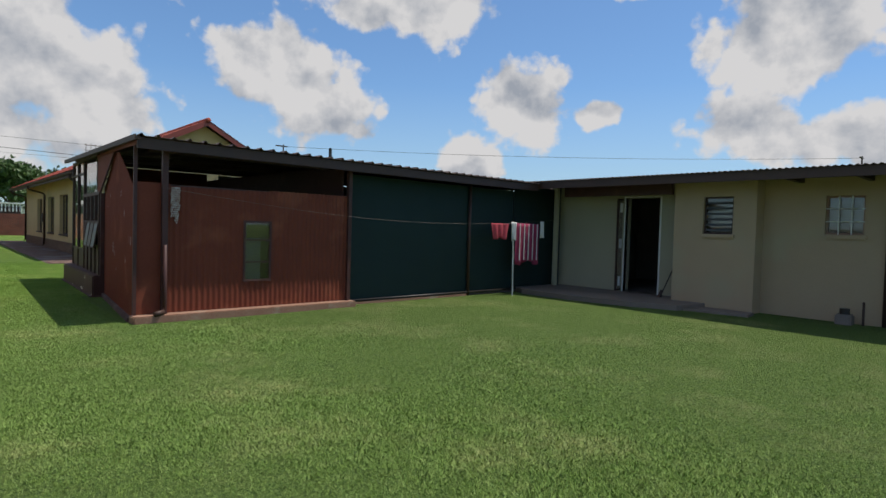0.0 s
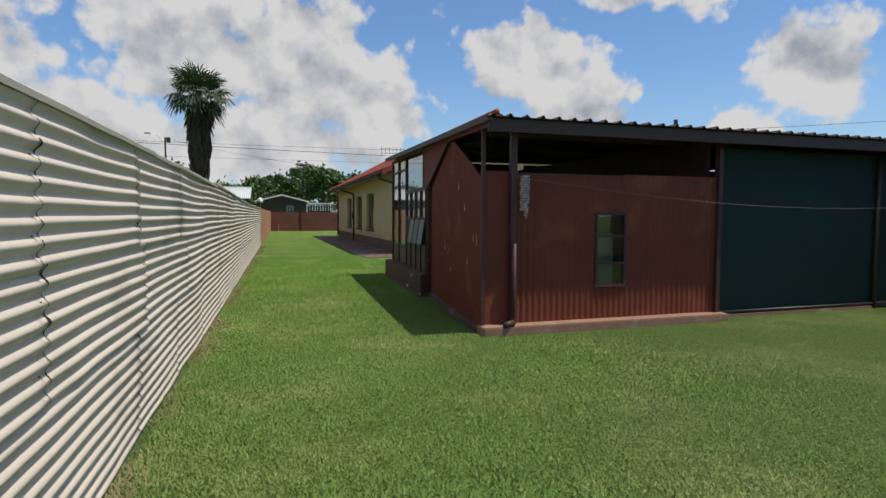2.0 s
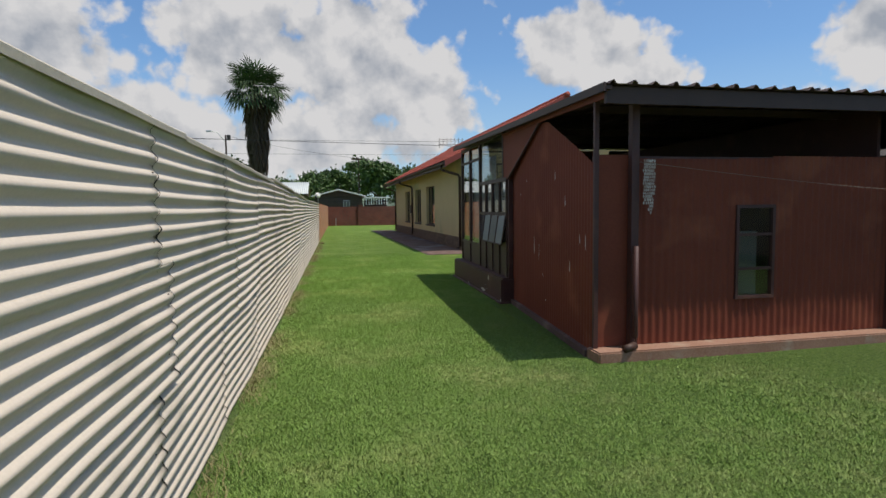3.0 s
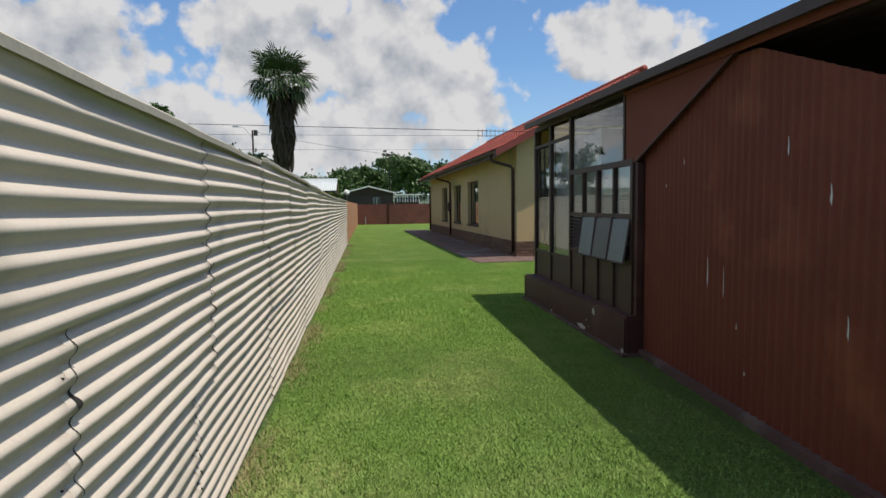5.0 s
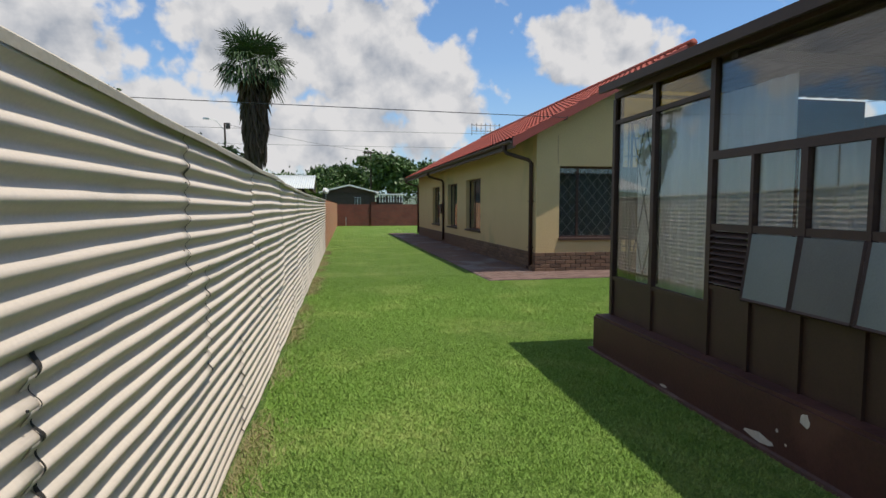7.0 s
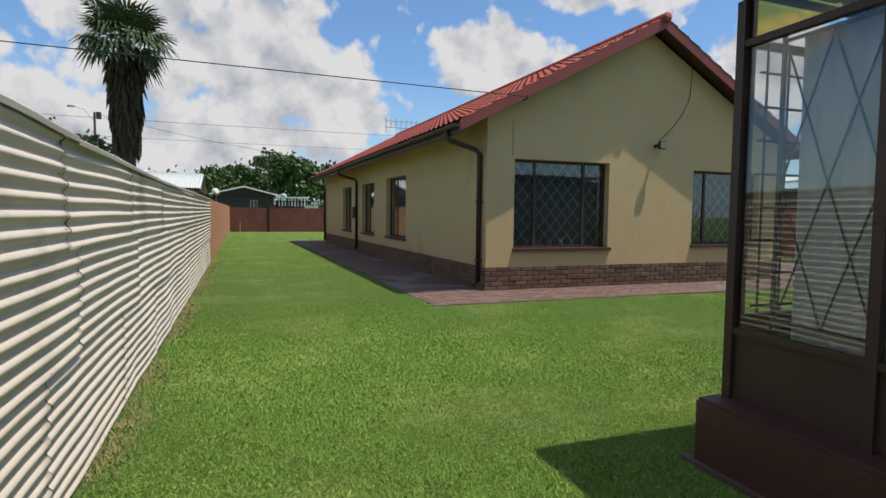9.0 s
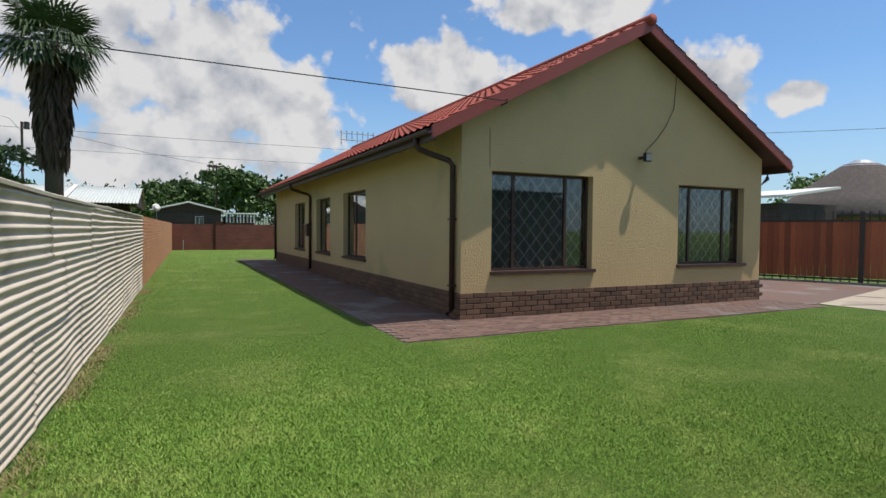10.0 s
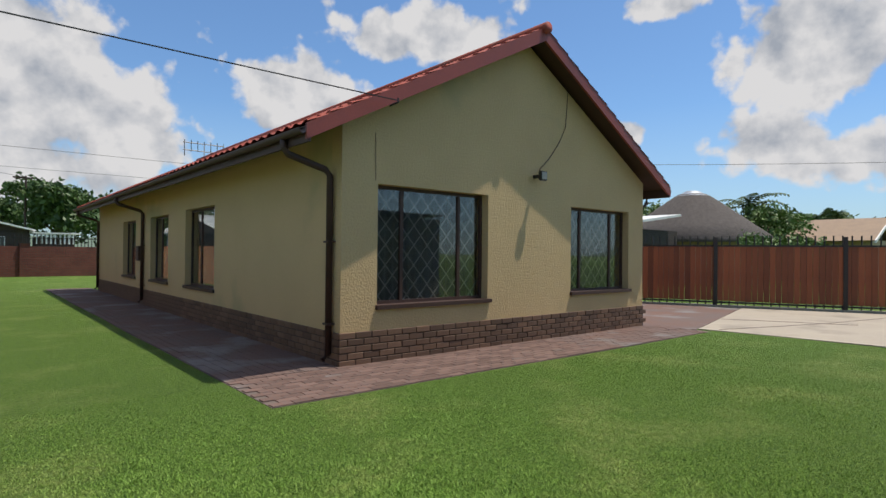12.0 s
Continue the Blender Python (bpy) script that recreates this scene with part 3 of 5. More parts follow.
# ---------------- house ----------------
HX0, HX1, HY0, HY1 = 3.98, 10.7, 20.53, 36.9
RX, RZ = 7.3, 4.83           # ridge
EL, ELZ, ER, ERZ = 3.36, 2.76, 11.08, 2.70   # eaves
W_WIN = [(25.1, 26.9, 0.68, 2.23), (28.2, 29.8, 0.68, 2.20), (31.4, 33.0, 0.68, 2.20)]
S_WIN = [(4.50, 6.45, 0.72, 2.26), (8.43, 10.20, 0.75, 2.21)]
house = thing("house", (7.3, 28, 0), "yellow-cream plastered bungalow with a red tiled gable roof", "house")
bm = bmesh.new()
wall_cells(bm, "y", HX0, HX0 + 0.24, HY0 + 0.24, HY1, 0.4, 3.0, W_WIN)
part("wall", bm, PLASTER_FLAT, house, "smooth yellow-cream side wall")
bm = bmesh.new()
wall_cells(bm, "x", HY0, HY0 + 0.24, HX0, HX1, 0.4, 2.72, S_WIN)
tri = [(HX0, 2.72), (HX1, 2.72), (HX1, 2.80), (RX, RZ - 0.12), (HX0, 2.98)]
g = prism(tri, "y", HY0, HY0 + 0.24)
me = bpy.data.meshes.new("gable")
g.to_mesh(me), g.free()
bm.from_mesh(me)
part("wall", bm, PLASTER, house, "rough-cast yellow-cream gable wall")
part("wall", boxes((HX1 - 0.24, HX1, HY0 + 0.24, HY1, 0, 2.75), (HX0 + 0.24, HX1 - 0.24, HY1 - 0.24, HY1, 0, 2.75)), PLASTER_FLAT, house)
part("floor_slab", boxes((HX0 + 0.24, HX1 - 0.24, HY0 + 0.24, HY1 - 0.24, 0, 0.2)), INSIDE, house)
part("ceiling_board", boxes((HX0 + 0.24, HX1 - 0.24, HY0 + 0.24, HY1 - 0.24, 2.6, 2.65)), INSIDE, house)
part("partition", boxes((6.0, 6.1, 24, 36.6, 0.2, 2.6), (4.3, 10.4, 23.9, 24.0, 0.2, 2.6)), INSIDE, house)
plinth_s = part("plinth", boxes((HX0 - 0.012, HX1 + 0.012, HY0 - 0.012, HY0 + 0.2, -0.02, 0.40)), MORTAR, house)
plinth_w = part("plinth", boxes((HX0 - 0.012, HX0 + 0.2, HY0 + 0.205, HY1, -0.02, 0.40)), MORTAR, house)
part("plinth", boxes((HX1 - 0.2, HX1 + 0.012, HY0 + 0.205, HY1, -0.02, 0.40)), MORTAR, house)


def slope_z(x):
    return RZ + (ELZ - RZ) * (RX - x) / (RX - EL) if x < RX else RZ + (ERZ - RZ) * (x - RX) / (ER - RX)


def roof_slope(x0, x1, y0, y1):
    """Overlapping rows of wavy tiles from the eave x0 to the ridge x1."""
    rows, cols = 14, 70

    def at(u, v):
        i = u * rows * 2
        row, low = int(min(i, rows * 2 - 1)) // 2, (round(i) % 2 == 0)
        s = round(i / 2 + 0.001) / rows if low else (row + 1) / rows
        x = x0 + (x1 - x0) * s
        y = y0 + (y1 - y0) * v
        wave = 0.018 * math.sin(v * cols * 2 * math.pi)
        return (x, y, slope_z(x) + 0.03 + wave + (0.03 if low else 0.0))

    return grid_sheet(rows * 2, cols * 6, at)


tiles = part("roof_tiles", roof_slope(EL, RX, 20.19, 37.3), ROOF_RED, house, "red concrete roof tiles")
tiles["kind"] = "stuff"
tiles = part("roof_tiles", roof_slope(ER, RX, 20.16, 37.3), ROOF_RED, house)
tiles["kind"] = "stuff"
part("soffit", prism([(EL, ELZ), (RX, RZ), (ER, ERZ), (ER, ERZ - 0.03), (RX, RZ - 0.05), (EL, ELZ - 0.03)], "y", 20.22, 37.2), BROWN, house)
part("barge_board", prism([(EL - 0.02, ELZ + 0.03), (RX, RZ + 0.05), (RX, RZ - 0.16), (EL - 0.02, ELZ - 0.15)], "y", 20.17, 20.21), BARGE, house, "red painted barge board")
part("barge_board", prism([(ER + 0.02, ERZ + 0.03), (RX + 0.002, RZ + 0.05), (RX + 0.002, RZ - 0.16), (ER + 0.02, ERZ - 0.15)], "y", 20.17, 20.21), BARGE, house)
part("ridge_capping", tube([(RX, 20.12, RZ + 0.03), (RX, 37.3, RZ + 0.03)], 0.09, 10), ROOF_RED, house, smooth=True)
part("fascia", boxes((EL + 0.0, EL + 0.03, 20.175, 37.3, ELZ - 0.17, ELZ + 0.01)), BROWN, house)
part("fascia", boxes((ER - 0.03, ER, 20.175, 37.3, ERZ - 0.17, ERZ + 0.01)), BROWN, house)


def gutter(x, z, y0, y1):
    prof = [(x + 0.045 * math.cos(a), z + 0.06 * math.sin(a)) for a in [math.pi * (1 + k / 8) for k in range(9)]]
    prof += [(px * 0.94 + x * 0.06, pz + 0.006) for px, pz in reversed(prof)]
    return prism(prof, "y", y0, y1)


part("gutter", gutter(EL - 0.055, ELZ - 0.03, 20.2, 37.3), BROWN, house, "dark brown painted gutter")
part("gutter", gutter(ER + 0.055, ERZ - 0.03, 20.2, 37.3), BROWN, house)
for dy in (20.72, 30.4, 36.75):
    pipe = [(EL - 0.04, dy, ELZ - 0.06), (EL - 0.04, dy, ELZ - 0.17), (EL + 0.02, dy, ELZ - 0.24), (HX0 - 0.12, dy, ELZ - 0.37), (HX0 - 0.055, dy, ELZ - 0.44), (HX0 - 0.055, dy, 0.15), (HX0 - 0.13, dy, 0.07)]
    part("downpipe", tube(pipe, 0.042, 10), BROWN, house, "dark brown downpipe", smooth=True)
    for cz in (0.5, 1.5):
        part("pipe_clip", boxes((HX0 - 0.105, HX0 + 0.002, dy - 0.055, dy + 0.055, cz, cz + 0.025)), BROWN, house)
part("meter_box", soft_box(HX0 - 0.10, HX0 + 0.002, 30.62, 30.9, 1.12, 1.5), BROWN, house, "small brown box beside the pipe")
part("downpipe", tube([(ER + 0.055, 20.7, ERZ - 0.06), (ER + 0.05, 20.7, ERZ - 0.25), (HX1 + 0.06, 20.7, ERZ - 0.5), (HX1 + 0.06, 20.7, 0.1)], 0.04, 8), BROWN, house, smooth=True)


def side_window(y0, y1, z0, z1):
    win = part("window", ring_frame("y", HX0 + 0.12, HX0 + 0.16, y0, y1, z0, z1, 0.05), BROWN, house, "dark brown steel window")
    part("mullion", boxes((HX0 + 0.12, HX0 + 0.16, y0 + (y1 - y0) * 0.62, y0 + (y1 - y0) * 0.62 + 0.05, z0 + 0.05, z1 - 0.05)), BROWN, win)
    p = part("pane", boxes((HX0 + 0.135, HX0 + 0.14, y0 + 0.05, y1 - 0.05, z0 + 0.05, z1 - 0.05)), GLASS, win)
    p.visible_shadow = False
    part("sill", boxes((HX0 - 0.035, HX0 + 0.119, y0 - 0.04, y1 + 0.04, z0 - 0.055, z0 + 0.004)), BROWN, win, "dark brown sill")
    part("curtain", grid_sheet(40, 1, lambda u, v: (HX0 + 0.30 + 0.025 * math.sin(u * 70), y0 + (y1 - y0) * u, z0 + (z1 - z0) * v)), CURTAIN_DARK, win, smooth=True)


for w in W_WIN:
    side_window(*w)


def gable_window(x0, x1, z0, z1, curtain):
    y = HY0 + 0.13
    mids = (x0 + (x1 - x0) * 0.24, x0 + (x1 - x0) * 0.76)
    win = part("window", ring_frame("x", y, y + 0.04, x0, x1, z0, z1, 0.045), BROWN, house, "dark brown steel window with diamond burglar bars")
    for m in mids:
        part("mullion", boxes((m - 0.025, m + 0.025, y, y + 0.04, z0 + 0.045, z1 - 0.045)), BROWN, win)
    cuts = [x0 + 0.045, mids[0], mids[1], x1 - 0.045]
    for a, b in zip(cuts, cuts[1:]):
        p = part("pane", boxes((a + 0.02, b - 0.02, y + 0.018, y + 0.023, z0 + 0.04, z1 - 0.04)), GLASS_DARK, win)
        p.visible_shadow = False
    part("sill", boxes((x0 - 0.02, x1 + 0.05, HY0 - 0.05, y - 0.001, z0 - 0.05, z0 + 0.004)), BROWN, win, "dark brown sill")
    # diamond burglar bars behind the glass
    step, slope = 0.235, 1.15
    yb = y + 0.09
    h = z1 - z0
    span = h / slope
    k = x0 - span
    while k < x1:
        for sgn in (1, -1):
            pts = []
            for t in np.linspace(0, 1, 60):
                px, pz = k + span * t, (z0 + h * t if sgn > 0 else z1 - h * t)
                if x0 <= px <= x1:
                    pts.append((px, pz))
            if len(pts) > 1:
                part("burglar_bar", tube([(pts[0][0], yb + 0.006 * sgn, pts[0][1]), (pts[-1][0], yb + 0.006 * sgn, pts[-1][1])], 0.009, 5), BAR_GREY, win)
        k += step
    part("curtain", grid_sheet(90, 1, lambda u, v: (x0 - 0.05 + (x1 - x0 + 0.1) * u, HY0 + 0.36 + 0.03 * math.sin(u * 95), z0 - 0.2 + (z1 - z0 + 0.4) * v)), curtain, win, smooth=True)


gable_window(*S_WIN[0], CURTAIN_DARK)
gable_window(*S_WIN[1], CURTAIN_DARK)


# ---------------- shed with glazed porch and shade-net carport ----------------
SY = 7.88                   # south face of the shed
SX, SLEAN = 1.985, 0.1      # west face of its tin wall, which runs out of square
BX, BY0, BY1 = 2.105, 10.84, 14.17   # glazed bay: face of its plinth


def shed_roof_z(y):
    return 2.30 + (y - 7.7) * 0.026


shed = thing("shed", (3.6, 10.5, 0), "maroon corrugated iron shed with a low sloping roof", "shed")


def south_sheet(x0, x1, z0, z1):
    return grid_sheet(max(6, int((x1 - x0) / 0.0076)), 1, lambda u, v: (x0 + (x1 - x0) * u, SY + 0.006 * math.sin(2 * math.pi * (x0 + (x1 - x0) * u) / 0.076), z0 + (z1 - z0) * v), (0, 0.004, 0))


# south wall sheets round a small window
WX0, WX1, WZ0, WZ1 = 3.44, 3.80, 0.50, 1.32
part("south_wall_sheet", south_sheet(2.42, WX0, 0.10, 1.77), MAROON, shed)
part("south_wall_sheet", south_sheet(WX1, 5.14, 0.10, 1.80), MAROON, shed)
part("south_wall_sheet", south_sheet(WX0, WX1, 0.10, WZ0), MAROON, shed)
part("south_wall_sheet", south_sheet(WX0, WX1, WZ1, 1.78), MAROON, shed)
part("corner_panel", boxes((2.0, 2.42, SY - 0.004, SY + 0.012, 0.10, 1.80)), MAROON, shed, "flat maroon corner panel")
part("top_rail", boxes((2.0, 5.14, SY + 0.012, SY + 0.06, 1.72, 1.79)), MAROON_PLINTH, shed)
win = part("window", ring_frame("x", SY - 0.025, SY + 0.03, WX0 - 0.03, WX1 + 0.03, WZ0 - 0.03, WZ1 + 0.03, 0.03), MAROON_PLINTH, shed, "small maroon framed window")
for z in (0.74, 1.06):
    part("glazing_bar", boxes((WX0, WX1, SY - 0.02, SY + 0.02, z, z + 0.025)), MAROON_PLINTH, win)
for a, b in ((WZ0, 0.74), (0.765, 1.06), (1.09, WZ1)):
    part("pane", boxes((WX0, WX1, SY - 0.002, SY + 0.002, a, b)), GLASS_DARK, win).visible_shadow = False
part("blind", boxes((WX0 + 0.02, WX1 - 0.1, SY + 0.06, SY + 0.065, 0.48, 1.1)), DIM_GREY, win, "grey green cloth behind the panes")


def slanted(bm, lean, y0):
    """Turn what was built along y out of square: x grows by lean for each metre past y0."""
    for v in bm.verts:
        v.co.x += lean * (v.co.y - y0)
    return bm


# west wall: sheet with a peaked top
def west_top(y):
    return float(np.interp(y, [7.88, 8.34, 9.25, 9.6, 10.92], [1.72, 1.92, 2.29, 2.31, 1.85]))


part("west_wall_sheet", slanted(grid_sheet(400, 1, lambda u, v: (SX + 0.007 * math.sin(2 * math.pi * 3.04 * u / 0.076), SY + 3.04 * u, 0.06 + (west_top(SY + 3.04 * u) - 0.06) * v), (0.004, 0, 0)), SLEAN, SY), MAROON, shed, "maroon corrugated sheet, paint chipped white")
PANEL = 0.07
part("upper_panel", slanted(prism([(9.36, 2.345), (10.885, 1.745), (11.09, 1.735), (11.09, 2.39), (9.36, 2.35)], "x", 2.214, 2.226), PANEL, 11.1), MAROON, shed, "flat maroon panel under the eave")
# panel's lower lip; the shadow along it is put into the darker colour
part("panel_edge", slanted(prism([(9.34, 2.345), (10.875, 1.738), (10.885, 1.748), (9.36, 2.352)], "x", 2.210, 2.238), PANEL, 11.1), MAROON_PLINTH, shed, "folded lower edge with its lip shadow in the dark colour")
part("eave_strip", slanted(prism([(7.62, 2.235), (9.36, 2.30), (11.1, 2.36), (11.1, 2.39), (7.62, 2.30)], "x", 2.196, 2.208), PANEL, 11.1), MAROON, shed, "narrow maroon board under the roof edge")
part("corner_post", boxes((SX - 0.012, SX + 0.03, SY - 0.035, SY - 0.006, 0.05, 2.28)), MAROON_PLINTH, shed)
part("porch_post", boxes((2.30, 2.37, SY - 0.085, SY - 0.02, 0.09, 2.26)), MAROON_PLINTH, shed, "square dark steel post")
part("porch_post", boxes((5.14, 5.20, SY - 0.06, SY + 0.02, 0.09, 2.26)), MAROON_PLINTH, shed)
part("downpipe", tube([(2.33, SY - 0.12, 1.0), (2.335, SY - 0.115, 0.2), (2.31, SY - 0.13, 0.13), (2.2, SY - 0.17, 0.115)], 0.022, 8), MAROON_PLINTH, shed, smooth=True)
part("pipe_shoe", tube([(2.31, SY - 0.15, 0.13), (2.19, SY - 0.19, 0.115)], 0.035, 10), BROWN, shed, smooth=True)
part("kerb", soft_box(1.95, 5.24, SY - 0.19, SY + 0.05, -0.02, 0.095, 0.012), KERB, shed, "worn red-painted concrete kerb")
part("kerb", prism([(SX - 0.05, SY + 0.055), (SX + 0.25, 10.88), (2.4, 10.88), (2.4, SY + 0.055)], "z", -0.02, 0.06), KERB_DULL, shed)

# glazed bay
PLEAN, BLEAN = 0.03, 0.045
part("bay_plinth", slanted(soft_box(BX, 2.5, BY0, BY1, -0.02, 0.357, 0.02), PLEAN, 11.1), MAROON_PLINTH, shed, "dark maroon plinth with peeling paint")
part("bay_plinth", soft_box(2.6, 5.1, BY1 - 0.3, BY1, -0.02, 0.357, 0.02), MAROON_PLINTH, shed)
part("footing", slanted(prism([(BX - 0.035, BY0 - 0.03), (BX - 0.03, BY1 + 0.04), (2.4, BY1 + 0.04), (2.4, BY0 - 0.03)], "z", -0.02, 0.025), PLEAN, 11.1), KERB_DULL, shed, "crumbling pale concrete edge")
GX = 2.235
F = 0.025


def bay_boxes(*lists):
    return slanted(boxes(*lists), BLEAN, 11.1)


def bar_y(y0, y1, z0, z1, d=0.03):
    return (GX - d, GX + 0.015, y0, y1, z0, z1)


Y = [10.95, 11.35, 11.767, 12.176, 12.6, 13.375, 14.10]
frame_bars = [bar_y(y - F, y + F, 0.33, 2.40) for y in (Y[4], Y[5], Y[6])]
frame_bars += [bar_y(Y[2] - F, Y[2] + F, 0.33, 1.72), bar_y(Y[0] - F, Y[0] + F, 0.33, 1.72), bar_y(11.10, 11.135, 1.775, 2.40)]
frame_bars += [bar_y(y - 0.014, y + 0.014, 0.33, 1.72) for y in (Y[1], Y[3])]
spans = [(Y[0] + F, Y[2] - F), (Y[2] + F, Y[4] - F)]
for a, b in spans:
    frame_bars += [bar_y(a, b, 1.235, 1.28, 0.025), bar_y(a, b, 0.83, 0.86, 0.025)]
frame_bars += [bar_y(Y[0] - F, Y[4] - F, 1.72, 1.775)]
for a, b in ((Y[4] + F, Y[5] - F), (Y[5] + F, Y[6] - F)):
    frame_bars += [bar_y(a, b, 2.165, 2.20, 0.025), bar_y(a, b, 0.70, 0.735, 0.025)]
frame_bars += [bar_y(11.10, Y[6], 2.405, 2.46)]
bay = part("bay_window", bay_boxes(frame_bars.pop()), BROWN, shed, "large dark brown steel framed window bay")
for b in frame_bars:
    part("frame_bar", bay_boxes(b), BROWN, bay)
GLZ = [(Y[4], 11.125, 1.775, 2.405, GLASS), (Y[5], Y[4], 2.20, 2.405, SUN_TINT_GLASS), (Y[6], Y[5], 2.20, 2.405, SUN_TINT_GLASS), (Y[5], Y[4], 0.735, 2.165, GLASS), (Y[6], Y[5], 0.735, 2.165, GLASS)]
GLZ += [(b, a, 1.28, 1.72, GLASS) for a, b in zip(Y[:4], Y[1:5])]
for y1, y0, z0, z1, m in GLZ:
    part("pane", bay_boxes((GX - 0.004, GX + 0.002, y0 + 0.01, y1 - 0.01, z0, z1)), m, bay).visible_shadow = False
for a, b in zip(Y, Y[1:]):
    top = 0.83 if b <= 12.65 else 0.70
    part("lower_panel", bay_boxes((GX - 0.008, GX + 0.006, a + 0.012, b - 0.012, 0.33, top)), BROWN, bay, "dark brown sheet panel")
part("corner_fill", bay_boxes((GX - 0.01, GX + 0.05, 10.86, 10.92, 0.33, 1.74)), MAROON_PLINTH, bay)
# tilted open sashes and one louvre
# middle sash is clear glass drawn opaque, its dim look put into the colour
for (a, b), m, tilt in (((Y[0], Y[1]), FROSTED, 0.065), ((Y[1], Y[2]), DIM_GREY, 0.06), ((Y[2], Y[3]), FROSTED, 0.055)):
    def lean(u, v, a=a, b=b, tilt=tilt):
        return (GX - 0.03 - tilt * (1 - v), a + 0.015 + (b - a - 0.03) * u, 0.83 + 0.40 * v)
    sash = part("open_sash", slanted(grid_sheet(1, 1, lean, (0.006, 0, 0.001)), BLEAN, 11.1), m, bay, "frosted sash tilted open" if m is FROSTED else "dim grey-brown sash tilted open")
    o = GX - 0.03
    ring = tube([(o - tilt, a + 0.012, 0.825), (o, a + 0.012, 1.233)], 0.011, 4)
    tube([(o - tilt, b - 0.012, 0.825), (o, b - 0.012, 1.233)], 0.011, 4, ring)
    tube([(o - tilt, a + 0.012, 0.825), (o - tilt, b - 0.012, 0.825)], 0.011, 4, ring)
    part("sash_frame", slanted(ring, BLEAN, 11.1), BROWN, sash)
for k in range(9):
    z = 0.875 + k * 0.04
    part("louvre_blade", slanted(prism([(GX - 0.035, z), (GX + 0.01, z + 0.03), (GX + 0.012, z + 0.034), (GX - 0.033, z + 0.004)], "y", Y[3] + 0.02, Y[4] - 0.03), BLEAN, 11.1), BROWN, bay)
# north end of the bay: glazed, with grid bars
YN = 14.10
northend = part("bay_window", ring_frame("x", YN - 0.02, YN + 0.02, 2.40, 3.2, 0.33, 2.46, 0.03), BROWN, shed)
for z in (0.76, 2.18):
    part("frame_bar", boxes((2.43, 3.17, YN - 0.02, YN + 0.02, z, z + 0.035)), BROWN, northend)
part("pane", boxes((2.43, 3.16, YN - 0.005, YN, 0.8, 2.4)), GLASS, northend).visible_shadow = False
part("lower_panel", boxes((2.43, 3.16, YN - 0.005, YN + 0.01, 0.33, 0.76)), BROWN, northend)
for k in range(8):
    part("grid_bar", tube([(2.42, YN - 0.06, 0.85 + 0.17 * k), (3.17, YN - 0.06, 0.85 + 0.17 * k)], 0.007, 5), STEEL, northend)
for k in range(5):
    part("grid_bar", tube([(2.46 + 0.15 * k, YN - 0.065, 0.8), (2.46 + 0.15 * k, YN - 0.065, 2.18)], 0.007, 5), STEEL, northend)
part("north_wall", boxes((3.2, 5.1, 14.05, 14.13, 0.33, 2.47)), MAROON, shed)
# unseen wall, added to keep daylight out of the shed
part("east_wall", boxes((5.1, 5.14, SY + 0.1, 14.05, 0.0, 2.31)), MAROON_PLINTH, shed)
part("floor_slab", boxes((2.5, 5.1, SY + 0.1, 14.0, -0.02, 0.1)), SLAB, shed)
# folding lattice gate and curtains inside the bay
lat = part("lattice_gate", bay_boxes((2.285, 2.30, 13.90, 13.92, 0.75, 2.2), (2.285, 2.30, 13.40, 13.42, 0.75, 2.2), (2.285, 2.30, 13.42, 13.90, 2.15, 2.165), (2.285, 2.30, 13.42, 13.90, 0.78, 0.8)), STEEL, shed, "diamond lattice security gate")
for k in range(2):
    y = 13.42 + k * 0.24
    for z in (0.8, 1.475):
        part("lattice_bar", slanted(tube([(2.29, y, z), (2.29, y + 0.24, z + 0.675)], 0.006, 5), BLEAN, 11.1), STEEL, lat)
        part("lattice_bar", slanted(tube([(2.296, y + 0.24, z), (2.296, y, z + 0.675)], 0.006, 5), BLEAN, 11.1), STEEL, lat)


def net_curtain(y0, y1, z0, z1, label):
    n = int((y1 - y0) * 70)
    bm = grid_sheet(n, 6, lambda u, v: (2.335 + (0.6 + 0.4 * v) * (0.014 * math.sin((y1 - y0) * u * 53) + 0.009 * math.sin((y1 - y0) * u * 19)), y0 + (y1 - y0) * u, z0 + (z1 - z0) * v - 0.01 * math.sin(u * 40) * (v < 0.1)), (0.002, 0, 0))
    part("curtain", slanted(bm, BLEAN, 11.1), CURTAIN, shed, label, smooth=True)


net_curtain(11.98, 13.83, 0.55, 2.18, "pale net curtain in folds")
net_curtain(10.98, 11.96, 0.55, 1.74, "short pale net curtain in folds")

# roof
RIB = 0.19


def skewed(x0, x1, w, lo, hi):
    """A board along the west eave, which runs out of square."""
    bm = bmesh.new()
    v = [bm.verts.new((x + o, y, shed_roof_z(y) + h)) for x, y in ((x0, 7.56), (x1, 14.14)) for o in (0, w) for h in (lo, hi)]
    for q in ((0, 1, 5, 4), (2, 6, 7, 3), (1, 3, 7, 5), (0, 4, 6, 2), (0, 2, 3, 1), (4, 5, 7, 6)):
        bm.faces.new([v[i] for i in q])
    return bm


def shed_roof(u, v):
    y = 7.55 + 6.6 * v
    x = 1.93 + 0.29 * v + (7.88 - 0.29 * v) * u
    s = (x / RIB) % 1.0
    h = float(np.interp(s, [0, 0.30, 0.38, 0.5, 0.58, 1], [0, 0, 0.032, 0.032, 0, 0]))
    return (x, y, shed_roof_z(y) + 0.045 + h)


